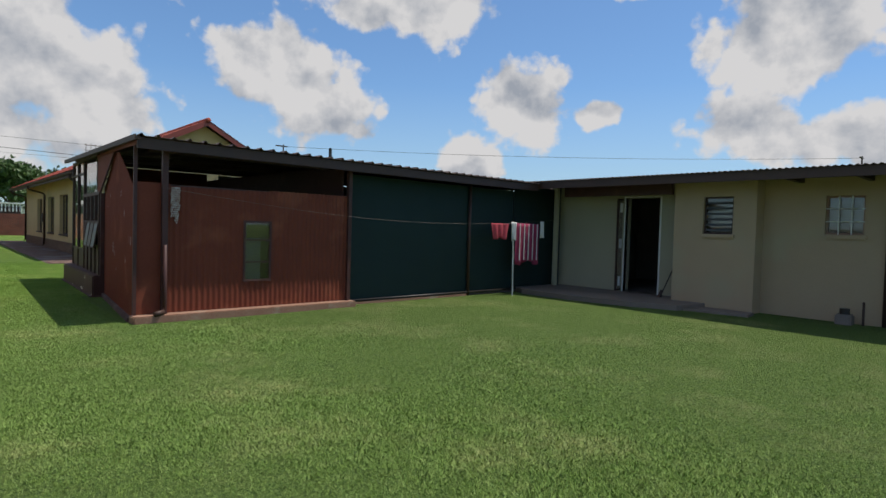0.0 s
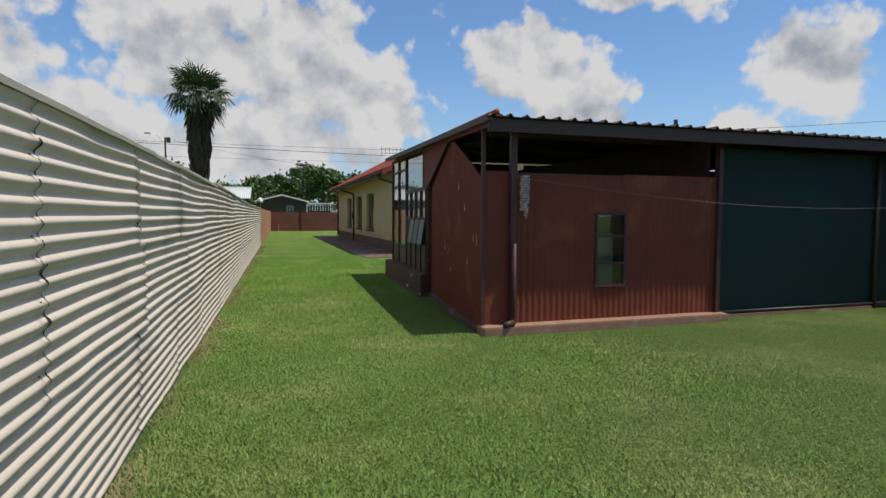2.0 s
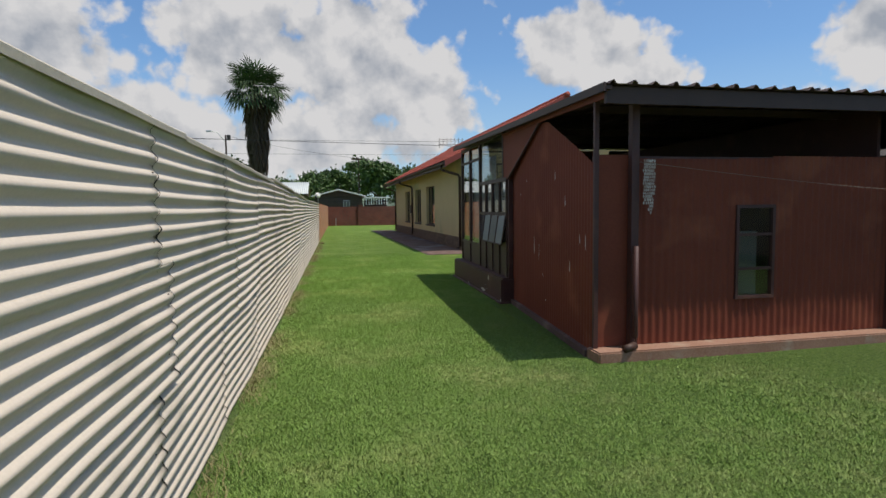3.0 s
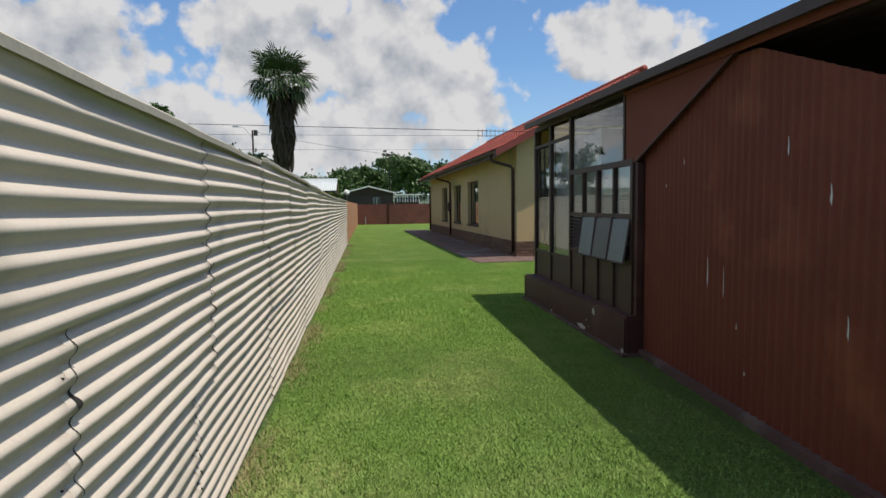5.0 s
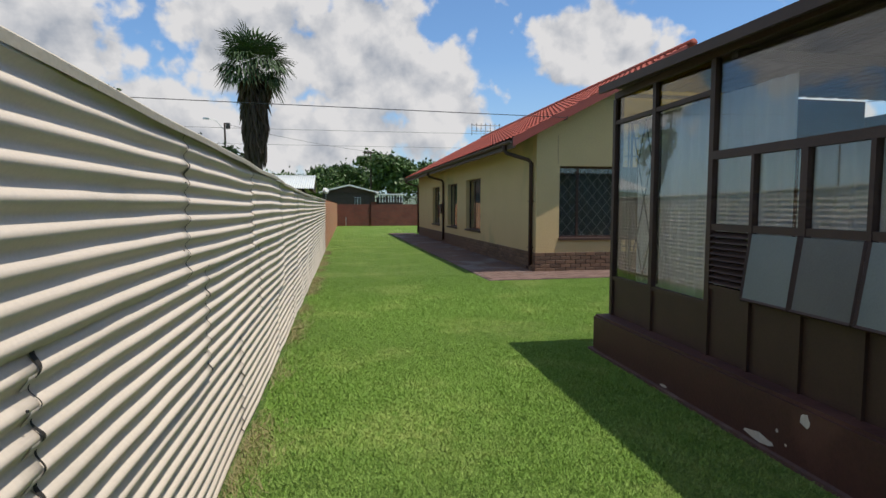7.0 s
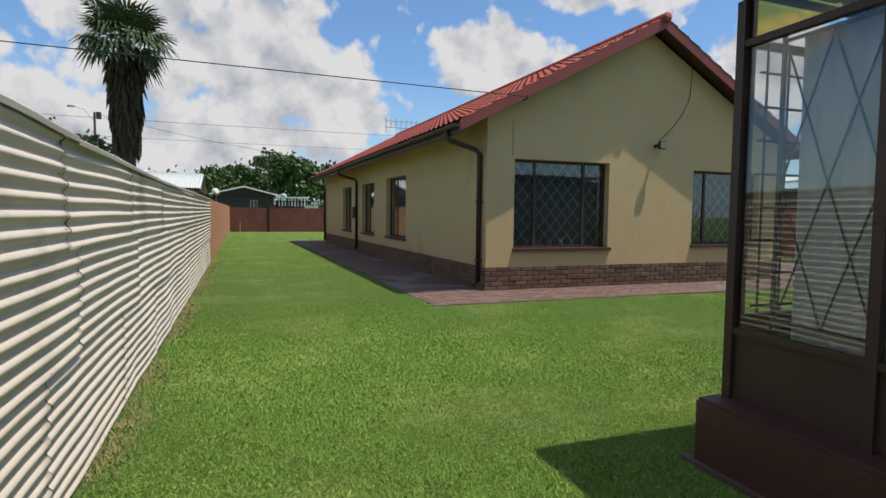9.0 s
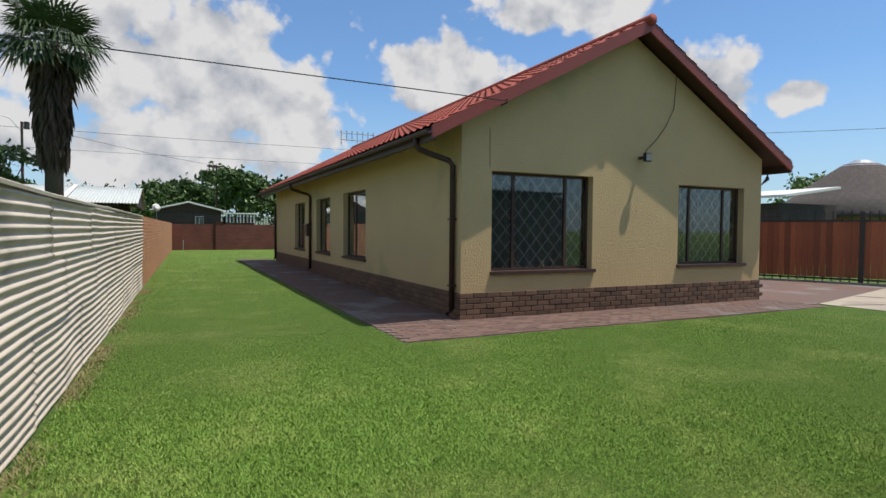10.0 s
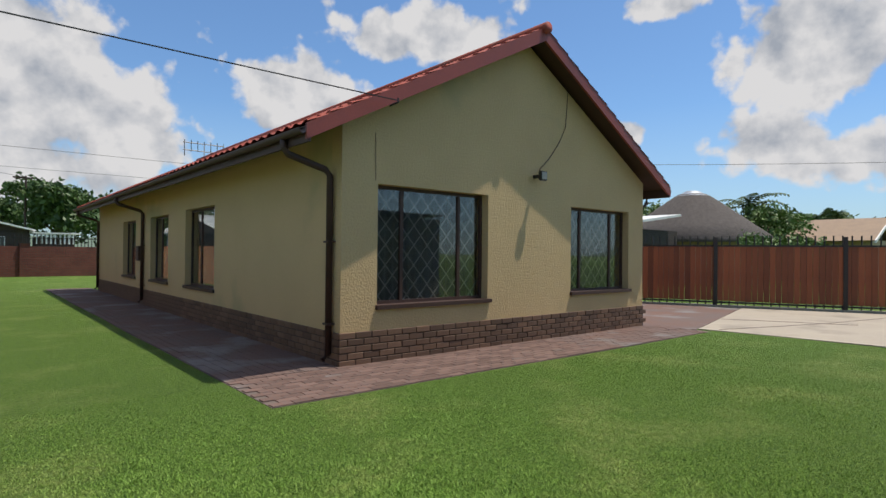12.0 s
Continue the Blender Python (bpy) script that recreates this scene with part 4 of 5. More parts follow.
part("roof_sheet", grid_sheet(400, 4, shed_roof, (0, 0, -0.004)), ROOF_DARK, shed, "ribbed dark roof sheeting")
# added roof piece, only keeps the sun off the slab behind the net
part("roof_sheet", grid_sheet(90, 2, lambda u, v: (9.5 + 1.9 * u, 8.32 + 5.8 * v, shed_roof_z(8.32 + 5.8 * v) + 0.05 + 0.012 * math.sin(u * 62)), (0, 0, -0.004)), ROOF_DARK, shed)
part("fascia", boxes((1.95, 9.79, 7.60, 7.64, 2.19, 2.325)), BROWN, shed, "dark brown fascia board")
part("eave_flashing", skewed(1.905, 2.195, 0.02, -0.015, 0.055), BROWN, shed)
part("eave_board", skewed(1.925, 2.215, 0.05, 0.0, 0.03), BROWN, shed)
for y in (8.4, 10.4, 12.4):
    part("purlin", boxes((2.3, 9.5, y, y + 0.06, shed_roof_z(y) - 0.07, shed_roof_z(y))), BROWN, shed)
part("flue_pipe", tube([(5.6, 9.2, 2.2), (5.6, 9.2, 2.75)], 0.03, 8), STEEL, shed, "thin black flue pipe")

# chipped paint: thin flakes of bare white
CHIPS = [(10.13, 1.66, 0.05), (8.95, 1.62, 0.12), (9.76, 0.78, 0.22), (9.56, 0.72, 0.24), (9.4, 0.55, 0.05), (8.48, 0.70, 0.13), (8.2, 1.0, 0.1), (9.3, 0.28, 0.03), (10.42, 1.5, 0.03), (8.62, 1.35, 0.12), (8.05, 0.95, 0.16)]
for yy, zz, hh in CHIPS:
    w = random.uniform(0.006, 0.013)
    x = SX + SLEAN * (yy - SY) - 0.0085
    bm = bmesh.new()
    bm.faces.new([bm.verts.new((x, yy + a * w, zz + b * hh)) for a, b in ((0, 0), (1, 0.25), (0.6, 0.6), (0.9, 1), (0.1, 0.8), (-0.3, 0.4))])
    part("paint_chip", bm, PEEL, shed, "bare white chip in the paint")
for yy, zz, ww, hh in ((11.56, 0.235, 0.035, 0.1), (11.88, 0.02, 0.13, 0.075), (10.89, 0.01, 0.035, 0.06), (11.75, 0.14, 0.012, 0.03), (11.68, 0.09, 0.012, 0.02), (12.9, 0.03, 0.06, 0.03)):
    bm = bmesh.new()
    ring = [(ww * math.cos(a) * random.uniform(0.5, 1.1), 0.5 * hh * (1 + math.sin(a) * random.uniform(0.5, 1.0))) for a in [k * math.pi / 6 for k in range(12)]]
    bm.faces.new([bm.verts.new((BX + PLEAN * (yy + a - 11.1) - 0.002, yy + a, zz + b)) for a, b in ring])
    part("paint_chip", bm, PEEL, shed, "patch of bare pale plaster")

# shade net carport
carport = thing("carport", (7.2, 8.0, 0), "open carport closed off with dark green shade net", "carport")
part("shade_net", grid_sheet(60, 20, lambda u, v: (5.22 + 4.2 * u, 7.98 + 0.02 * noise.noise((u * 9, v * 4, 1)), 0.06 + 2.12 * v)), NET, carport, "taut dark green shade net", smooth=True)
for x, y in ((5.24, 7.93), (8.05, 7.93), (9.44, 8.05)):
    part("post", tube([(x, y, -0.02), (x, y, 2.2)], 0.03, 10), BROWN, carport, smooth=True)
part("bottom_rail", tube([(5.2, 7.93, 0.07), (9.4, 7.93, 0.07)], 0.02, 8), STEEL, carport, smooth=True)
part("lower_board", boxes((5.25, 8.0, 7.91, 7.96, -0.02, 0.04)), KERB, carport)
# added dark sheet: the deep shade of the open gap, drawn as a surface
part("shade_net", grid_sheet(10, 4, lambda u, v: (9.46 + 1.64 * u, 8.0 + 0.15 * u, 0.04 + 2.28 * v)), NET, carport, "dark sheet in place of the shaded gap beside the porch")
# two unseen walls, added so the space behind the net stays dark
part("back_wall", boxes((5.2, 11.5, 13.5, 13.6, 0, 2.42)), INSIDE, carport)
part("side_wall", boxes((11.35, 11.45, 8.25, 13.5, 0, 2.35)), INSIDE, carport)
part("floor_slab", boxes((5.15, 11.2, 8.02, 13.5, -0.02, 0.03)), SLAB, carport)


# ---------------- outbuilding ----------------
out = thing("outbuilding", (11.5, 4, 0), "long low beige plastered outbuilding with a flat sheet roof", "building")
DX = 11.1
bm = bmesh.new()
wall_cells(bm, "y", DX, DX + 0.22, 5.0, 8.2, 0.0, 2.42, [(5.5, 6.27, 0.1, 2.09)])
part("wall", bm, PALE, out, "pale porch wall")
bm = bmesh.new()
wall_cells(bm, "y", 10.55, 10.77, 3.5, 4.94, 0.0, 2.36, [(3.88, 4.40, 1.37, 2.04)])
part("wall", bm, BEIGE, out, "projecting beige bathroom wall")
part("wall", boxes((10.77, 11.4, 4.72, 4.94, 0, 2.36)), BEIGE, out)
part("wall", boxes((10.77, 11.4, 3.5, 3.7, 0, 2.36)), BEIGE, out)
bm = bmesh.new()
wall_cells(bm, "y", 10.92, 11.14, -3.0, 3.5, 0.0, 2.36, [(2.05, 2.58, 1.41, 2.04)])
part("wall", bm, BEIGE, out)
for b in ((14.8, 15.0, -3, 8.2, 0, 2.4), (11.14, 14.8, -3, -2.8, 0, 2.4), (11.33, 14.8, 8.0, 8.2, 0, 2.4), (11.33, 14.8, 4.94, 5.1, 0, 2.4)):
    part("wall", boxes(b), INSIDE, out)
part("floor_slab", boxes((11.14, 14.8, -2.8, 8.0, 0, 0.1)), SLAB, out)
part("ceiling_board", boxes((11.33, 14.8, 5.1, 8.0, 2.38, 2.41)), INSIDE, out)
part("roof_sheet", grid_sheet(4, 620, lambda u, v: (9.75 + 5.6 * u, -3.3 + 11.6 * v, 2.40 + 0.035 * u * 5 + 0.011 * math.sin(2 * math.pi * 11.6 * v / 0.09)), (0, 0, -0.004)), ROOF_DARK, out, "corrugated roof sheet")
part("fascia", boxes((9.80, 9.84, -3.25, 8.25, 2.24, 2.385)), BROWN, out, "dark brown fascia")
for y in (0.4, 1.95, 2.9):
    part("rafter_end", boxes((9.9, 10.92, y, y + 0.07, 2.26, 2.36)), BROWN, out)
part("porch_beam", boxes((10.45, 10.55, 4.96, 7.4, 2.10, 2.34)), MAROON_PLINTH, out, "deep dark beam over the porch")
part("veranda_post", boxes((10.72, 10.80, 7.78, 7.86, 0.0, 2.34)), PALE, out, "pale painted post")
part("veranda_post", boxes((10.80, 10.86, 7.78, 7.86, 0.0, 2.34)), STEEL, out)
part("door_frame", boxes((DX - 0.01, DX + 0.1, 5.47, 5.5, 0.1, 2.12), (DX - 0.01, DX + 0.1, 6.27, 6.30, 0.1, 2.12), (DX - 0.01, DX + 0.1, 5.5, 6.27, 2.09, 2.12)), WHITE, out, "thin pale steel door frame")
gate = part("security_gate", boxes((DX - 0.24, DX - 0.02, 6.31, 6.34, 0.12, 0.15), (DX - 0.24, DX - 0.02, 6.31, 6.34, 2.04, 2.07), (DX - 0.24, DX - 0.21, 6.31, 6.34, 0.15, 2.04)), BROWN, out, "dark steel security gate folded open")
for k in range(4):
    part("gate_bar", tube([(DX - 0.18 + 0.045 * k, 6.325, 0.15), (DX - 0.18 + 0.045 * k, 6.325, 2.04)], 0.008, 5), BROWN, gate)
for z in (0.22, 1.02, 1.78):
    part("lock_plate", soft_box(DX - 0.17, DX - 0.07, 6.295, 6.306, z, z + 0.2, 0.003), WHITE, gate, "worn white painted plate")
part("veranda_slab", prism([(9.35, 7.6), (9.30, 6.4), (9.45, 5.2), (9.75, 4.45), (10.55, 4.3), (11.1, 4.95), (11.1, 8.0), (9.6, 8.0)], "z", -0.02, 0.10), SLAB, out, "low worn concrete porch slab")
part("apron", prism([(9.9, 4.4), (10.1, 3.4), (10.5, 3.45), (10.5, 4.3)], "z", -0.02, 0.04), SLAB, out)


def small_window(x, y0, y1, z0, z1, louvred):
    w = part("window", ring_frame("y", x + 0.06, x + 0.1, y0, y1, z0, z1, 0.03), BROWN if louvred else KERB, out, "small louvre window" if louvred else "small window with white burglar bars")
    part("pane", boxes((x + 0.085, x + 0.09, y0 + 0.03, y1 - 0.03, z0 + 0.03, z1 - 0.03)), GLASS_DARK, w)
    part("backing", boxes((x + 0.2, x + 0.21, y0, y1, z0, z1)), INSIDE, w)
    part("sill", soft_box(x - 0.05, x + 0.05, y0 - 0.04, y1 + 0.04, z0 - 0.07, z0 - 0.005), BEIGE, w)
    if louvred:
        for k in range(6):
            z = z0 + 0.05 + k * (z1 - z0 - 0.08) / 6
            part("louvre_blade", prism([(x + 0.03, z), (x + 0.075, z + 0.04), (x + 0.079, z + 0.04), (x + 0.034, z)], "y", y0 + 0.03, y1 - 0.03), CURTAIN_DARK, w)
    else:
        for k in range(1, 3):
            part("burglar_bar", tube([(x + 0.03, y0 + (y1 - y0) * k / 3, z0), (x + 0.03, y0 + (y1 - y0) * k / 3, z1)], 0.009, 5), WHITE, w)
            part("burglar_bar", tube([(x + 0.03, y0, z0 + (z1 - z0) * k / 3), (x + 0.03, y1, z0 + (z1 - z0) * k / 3)], 0.009, 5), WHITE, w)


small_window(10.55, 3.88, 4.40, 1.37, 2.04, True)
small_window(10.92, 2.05, 2.58, 1.41, 2.04, False)
part("vent_pipe", tube([(10.88, 1.72, 0), (10.88, 1.72, 2.3)], 0.04, 8), BROWN, out, smooth=True)
gully = thing("drain_gully", (10.75, 2.2, 0), "small concrete drain gully with a short standpipe", "drain")
part("surround", soft_box(10.62, 10.85, 2.1, 2.32, -0.02, 0.16, 0.02), SLAB, gully)
part("cap", tube([(10.73, 2.21, 0.16), (10.73, 2.21, 0.25)], 0.07, 10), STEEL, gully)
part("standpipe", tube([(10.8, 1.98, 0), (10.8, 1.98, 0.33), (10.78, 1.98, 0.36)], 0.018, 8), BROWN, gully)
broom = thing("broom", (10.9, 5.2, 0.1), "old stick broom leaning beside the door", "broom")
part("stick", tube([(10.75, 5.25, 0.12), (11.05, 5.12, 0.75)], 0.012, 6), STEEL, broom)
part("bristles", tube([(10.72, 5.26, 0.1), (10.77, 5.24, 0.24)], 0.05, 8, taper=0.4), BROWN, broom)

# washing line
line = thing("washing_line", (8.9, 7.5, 0), "thin washing line on a white prop pole", "washing line")
part("prop_pole", tube([(8.92, 7.5, -0.01), (8.9, 7.52, 1.48)], 0.014, 6), WHITE, line, "white wooden prop")
A, B, C = Vector((2.35, 7.76, 1.73)), Vector((8.9, 7.52, 1.47)), Vector((10.72, 7.8, 1.6))
pts = [A.lerp(B, k / 20) - Vector((0, 0, 0.16 * math.sin(math.pi * k / 20))) for k in range(21)] + [B.lerp(C, k / 6) for k in range(1, 7)]
part("line", tube(pts, 0.002, 5), SLAB, line)


def cloth(name, y0, z1, x0, x1, drop, mat, label, folds=6, taper=0.0):
    bm = grid_sheet(36, 10, lambda u, v: (x0 + (x1 - x0) * u * (1 - taper * v) + 0.5 * taper * v * (x1 - x0), y0 + (0.004 + 0.03 * v) * math.sin(u * folds * 6.28), z1 - drop * v * (1 + 0.06 * math.sin(u * 9))), (0, 0.004, 0))
    tagged(mesh_object(name, bm, mat, smooth=True), label, "laundry", "washing on the line")


cloth("red_garment", 7.53, 1.46, 8.25, 8.78, 0.30, RED_CLOTH, "small red printed garment pegged on the line", 3, 0.3)
cloth("pink_cloth", 7.55, 1.48, 9.02, 9.78, 0.82, PINK, "pink cloth with pale stripes hung on the line", 4)
cloth("white_garment", 7.50, 1.50, 8.82, 8.99, 0.36, WHITE_CLOTH, "white hat-like garment hung on the prop", 2, 0.5)
cloth("white_garment", 7.56, 1.54, 9.84, 9.97, 0.34, WHITE_CLOTH, "small white garment pegged at the line's end", 2, 0.4)

for k in range(5):
    x = 9.1 + 0.14 * k
    part("stripe", boxes((x, x + 0.018, 7.5, 7.512, 0.72, 1.47)), WHITE_CLOTH, bpy.data.objects["pink_cloth"], "pale woven stripe")

# bundle of chain on the shed post
chain = thing("hanging_chain", (2.44, 7.75, 1.74), "bundle of white flaking chain hung on the shed post", "chain")
for k in range(7):
    bm = bmesh.new()
    x, l = 2.40 + 0.016 * k, random.uniform(0.28, 0.52)
    n = int(l / 0.028)
    for i in range(n):
        c = Vector((x + 0.006 * math.sin(i * 1.7 + k), 7.76 + 0.008 * (i % 2), 1.74 - 0.028 * i))
        bmesh.ops.create_icosphere(bm, subdivisions=1, radius=0.011, matrix=Matrix.Translation(c) @ Matrix.Diagonal((0.8, 0.6, 1.4, 1)))
    part("strand", bm, BEAD, chain)


# ---------------- gable details ----------------
flood = thing("floodlight", (7.47, HY0 - 0.1, 2.62), "small square floodlight on the gable wall", "lamp")
part("housing", soft_box(7.39, 7.55, 20.32, 20.38, 2.55, 2.70, 0.012), STEEL, flood, "dark housing")
part("lens", boxes((7.41, 7.53, 20.312, 20.319, 2.57, 2.68)), FROSTED, flood, "pale glass front")
part("bracket", boxes((7.44, 7.50, 20.38, HY0, 2.6, 2.65)), STEEL, flood)
part("cable", tube([(7.5, 20.4, 2.66), (7.58, 20.515, 2.75), (7.85, 20.52, 2.98), (8.08, 20.52, 3.25), (8.25, 20.52, 3.55), (8.3, 20.52, 4.15)], 0.006, 5), WIRE, flood)
post = thing("cable_bracket", (4.45, 20.1, 3.3), "small steel bracket on the barge board", "bracket")
part("hook", tube([(4.42, 20.17, 3.16), (4.42, 20.0, 3.17), (4.42, 20.0, 3.22)], 0.012, 6), STEEL, post)
part("drop_wire", tube([(4.45, 20.52, 2.9), (4.46, 20.522, 2.3)], 0.004, 5), BROWN, post)


def cable(name, a, b, sag, r, label):
    a, b = Vector(a), Vector(b)
    pts = [a.lerp(b, k / 24) - Vector((0, 0, sag * 4 * (k / 24) * (1 - k / 24))) for k in range(25)]
    tagged(mesh_object(name, tube(pts, r, 5), WIRE), label, "cable")


cable("service_cable", (4.42, 20.0, 3.19), (-26, 22.28, 4.03), 0.02, 0.0075, "black service cable from the gable to a street pole")
cable("street_cable", (-9.2, 61.5, 8.5), (4.27, 74.7, 7.6), 0.2, 0.015, "thin street cable between poles")
cable("street_cable", (-40, 60.5, 8.3), (40, 62, 8.6), 0.3, 0.015, "long street cable under the clouds")
cable("street_cable", (-40, 60.5, 7.0), (40, 62, 7.2), 0.3, 0.012, "long lower street cable")
cable("street_cable", (30, 60, 10.2), (75, 15, 10.4), 0.6, 0.02, "far cable over the gate")

ant = thing("tv_antenna", (7.3, 36.6, 4.7), "thin steel television antenna on a mast", "antenna")
part("mast", tube([(7.3, 36.6, 4.5), (7.3, 36.6, 5.42)], 0.02, 6), GALV, ant)
for z in (5.12, 5.4):
    part("boom", tube([(6.55, 36.6, z), (8.05, 36.6, z)], 0.018, 5), STEEL, ant)
for k in range(7):
    x = 6.6 + k * 0.235
    part("element", tube([(x, 36.6, 5.40 - (0.5 if k % 3 == 0 else 0.32)), (x, 36.6, 5.5)], 0.014, 4), STEEL, ant)


# ---------------- driveway, gate ----------------
tagged(mesh_object("driveway_slab", prism([(11.15, 19.62), (13.6, 20.25), (16.3, 20.95), (18.6, 16.5), (17.2, 13.0), (11.5, 16.4)], "z", -0.02, 0.016), CONCRETE), "pale cracked concrete driveway slab", "driveway", kind="structure")
tagged(mesh_object("driveway_paving", prism([(11.0, 19.58), (11.14, 19.64), (13.6, 20.27), (16.25, 20.97), (15.2, 24.6), (14.5, 37), (10.72, 37), (10.72, 20.5)], "z", -0.02, 0.012), PAVER), "weathered grey-red clay paving beside the house", "paving", kind="structure")
for a, b in (((11.3, 19.3), (14.2, 18.4)), ((14.2, 18.4), (17.3, 17.8)), ((13.2, 20.1), (14.4, 17.9))):
    pts = [(a[0] + (b[0] - a[0]) * k / 14, a[1] + (b[1] - a[1]) * k / 14 + 0.05 * noise.noise((k * 0.9, a[0], 0)), 0.017) for k in range(15)]
    tagged(mesh_object("crack", tube(pts, 0.008, 4), SAND), "dark crack across the concrete", "crack", kind="structure")

G0, G1 = Vector((15.3, 24.2, 0)), Vector((19.4, 15.6, 0))
GD = (G1 - G0).normalized()
GN = Vector((-GD.y, GD.x, 0))
if GN.x > 0:
    GN = -GN
gate_len = (G1 - G0).length
gate = thing("driveway_gate", G0, "red-stained timber slat gate in a black steel frame with spikes", "gate")
turned = Matrix.Translation(G0) @ Matrix.Rotation(math.atan2(GD.y, GD.x), 4, "Z")
n_slat = int(gate_len / 0.14)
slat_mesh = None
for k in range(n_slat):
    if slat_mesh is None:
        ob = part("slat", soft_box(0.003, 0.137, -0.012, 0.012, 0.16, 1.66, 0.004), GATE_WOOD, gate)
        slat_mesh = ob.data
    else:
        ob = new("slat", slat_mesh)
        ob.parent = gate
        ob.matrix_parent_inverse = gate.matrix_basis.inverted()
    ob.matrix_basis = turned @ Matrix.Translation((k * 0.14, random.uniform(-0.003, 0.003), random.uniform(-0.006, 0.006)))
n_spike = int(gate_len / 0.2)
spike = None
for k in range(n_spike):
    if spike is None:
        spike = part("spike", tube([(0, 0.03, 0.0), (0, 0.03, 1.88), (0, 0.03, 1.93)], 0.019, 4), STEEL, gate)
        ob = spike
    else:
        ob = new("spike", spike.data)
        ob.parent = gate
        ob.matrix_parent_inverse = gate.matrix_basis.inverted()
    ob.matrix_basis = turned @ Matrix.Translation((0.1 + k * 0.2, 0, 0.02))
for z in (0.1, 1.66):
    part("rail", boxes((0, gate_len, -0.025, 0.025, z, z + 0.045)), STEEL, gate).matrix_basis = turned
for s in (0.05, 2.75, 5.75, 9.4):
    part("post", boxes((s - 0.05, s + 0.05, -0.05, 0.05, -0.02, 1.92)), STEEL, gate, "black steel post").matrix_basis = turned
tagged(mesh_object("gate_sill", boxes((0, gate_len, -0.08, 0.08, -0.02, 0.05)), CONCRETE), "concrete strip under the gate", "kerb", kind="structure").matrix_basis = turned


# ---------------- trees ----------------
def leaf_cloud(blobs, count, size, seed, droop=0.0):
    """Many small leaves in uneven clumps; blobs: (x, y, z, radius)."""
    rng = np.random.default_rng(seed)
    bm_v, bm_f = [], []
    clumps = []
    for x, y, z, r in blobs:
        for _ in range(max(8, int(26 * r))):
            d = rng.normal(size=3)
            d /= np.linalg.norm(d)
            d[2] = abs(d[2]) * 0.9 if rng.random() < 0.75 else d[2]
            clumps.append((np.array((x, y, z)) + d * r * rng.uniform(0.55, 1.0) * np.array((1, 1, 0.8)), r * rng.uniform(0.18, 0.36)))
    for i in range(count):
        c, r = clumps[rng.integers(len(clumps))]
        p = c + rng.normal(size=3) * r * 0.55
        a, b = rng.normal(size=3), rng.normal(size=3)
        a /= np.linalg.norm(a)
        b -= a * (a @ b)
        b /= np.linalg.norm(b)
        s = size * rng.uniform(0.5, 1.2)
        n = len(bm_v)
        bm_v += [p - a * s, p + b * s * 0.45, p + a * s, p - b * s * 0.45]
        bm_f.append((n, n + 1, n + 2, n + 3))
    me = bpy.data.meshes.new("crown")
    me.from_pydata([tuple(v) for v in bm_v], [], bm_f)
    return me


def tree(place, height, spread, seed, label, mat=LEAF, count=9000, size=0.30, blobs=9):
    rng = random.Random(seed)
    t = thing("tree", place, label, "tree")
    x, y, z = place
    part("trunk", tube([(x, y, z - 0.1), (x + 0.1, y, z + height * 0.25), (x + rng.uniform(-0.3, 0.3), y, z + height * 0.5)], 0.05 * height ** 0.8, 8, taper=0.5), BARK, t, smooth=True)
    bl = []
    for k in range(blobs):
        a = rng.uniform(0, 6.28)
        d = spread * rng.uniform(0.15, 0.7)
        r = spread * rng.uniform(0.32, 0.5)
        c = (x + d * math.cos(a), y + d * math.sin(a), z + height - r - rng.uniform(0, 0.45) * height * 0.8)
        bl.append((*c, r))
        part("limb", tube([(x, y, z + height * 0.3), ((x + c[0]) / 2, (y + c[1]) / 2, z + height * 0.45), c], 0.018 * height, 5, taper=0.3), BARK, t)
    me = leaf_cloud(bl, count, size, seed)
    me.materials.append(mat)
    ob = new("crown", me)
    ob.parent = t
    ob.matrix_parent_inverse = t.matrix_basis.inverted()
    return t


tree((-2.0, 88, 0), 7.2, 5.0, 11, "broad dark green tree beyond the boundary wall")
tree((3.0, 90, 0), 7.4, 4.5, 12, "rounded dark green tree behind the far carport")
tree((7.0, 76, 0), 8.2, 4.2, 13, "tall bushy green tree near the street pole", count=11000)
tree((12.5, 82, 0), 7.6, 5.5, 14, "wide green tree behind the house")
tree((19, 86, 0), 7.0, 5.5, 15, "wide green tree on the skyline")
tree((-9, 92, 0), 6.5, 5.0, 16, "low dark tree on the skyline")
tree((-17, 95, 0), 7.5, 6.0, 18, "low dark tree on the skyline")
tree((-9.0, 36, 0), 6.6, 1.8, 17, "sparse leafy tree behind the tin fence", count=900, size=0.16, blobs=5)
tree((-3.65, 16.05, 0), 3.2, 0.62, 31, "small leafy tree showing over the tin fence", count=420, size=0.07, blobs=5)
tree((-6.6, 41, 0), 5.2, 2.0, 27, "small leafy tree behind the tin fence", count=1800, size=0.16)
tree((37, 34.5, 0), 5.6, 3.4, 19, "bright green feathery tree behind the thatched hut", LEAF_LIGHT, 5000, 0.16)
tree((36.5, 28.5, 0), 4.9, 3.2, 20, "leafy green shrubby tree beside the thatched hut", LEAF_LIGHT, 5000, 0.16)
tree((26, 24.0, 0), 2.7, 2.0, 21, "bright leafy bush behind the timber gate", LEAF_LIGHT, 3500, 0.11)
tree((27, 22.4, 0), 2.4, 1.6, 23, "green bush behind the timber gate", LEAF_LIGHT, 2500, 0.11)
tree((44, 28.5, 0), 4.8, 2.6, 22, "dark green tree near the buff tiled roof")
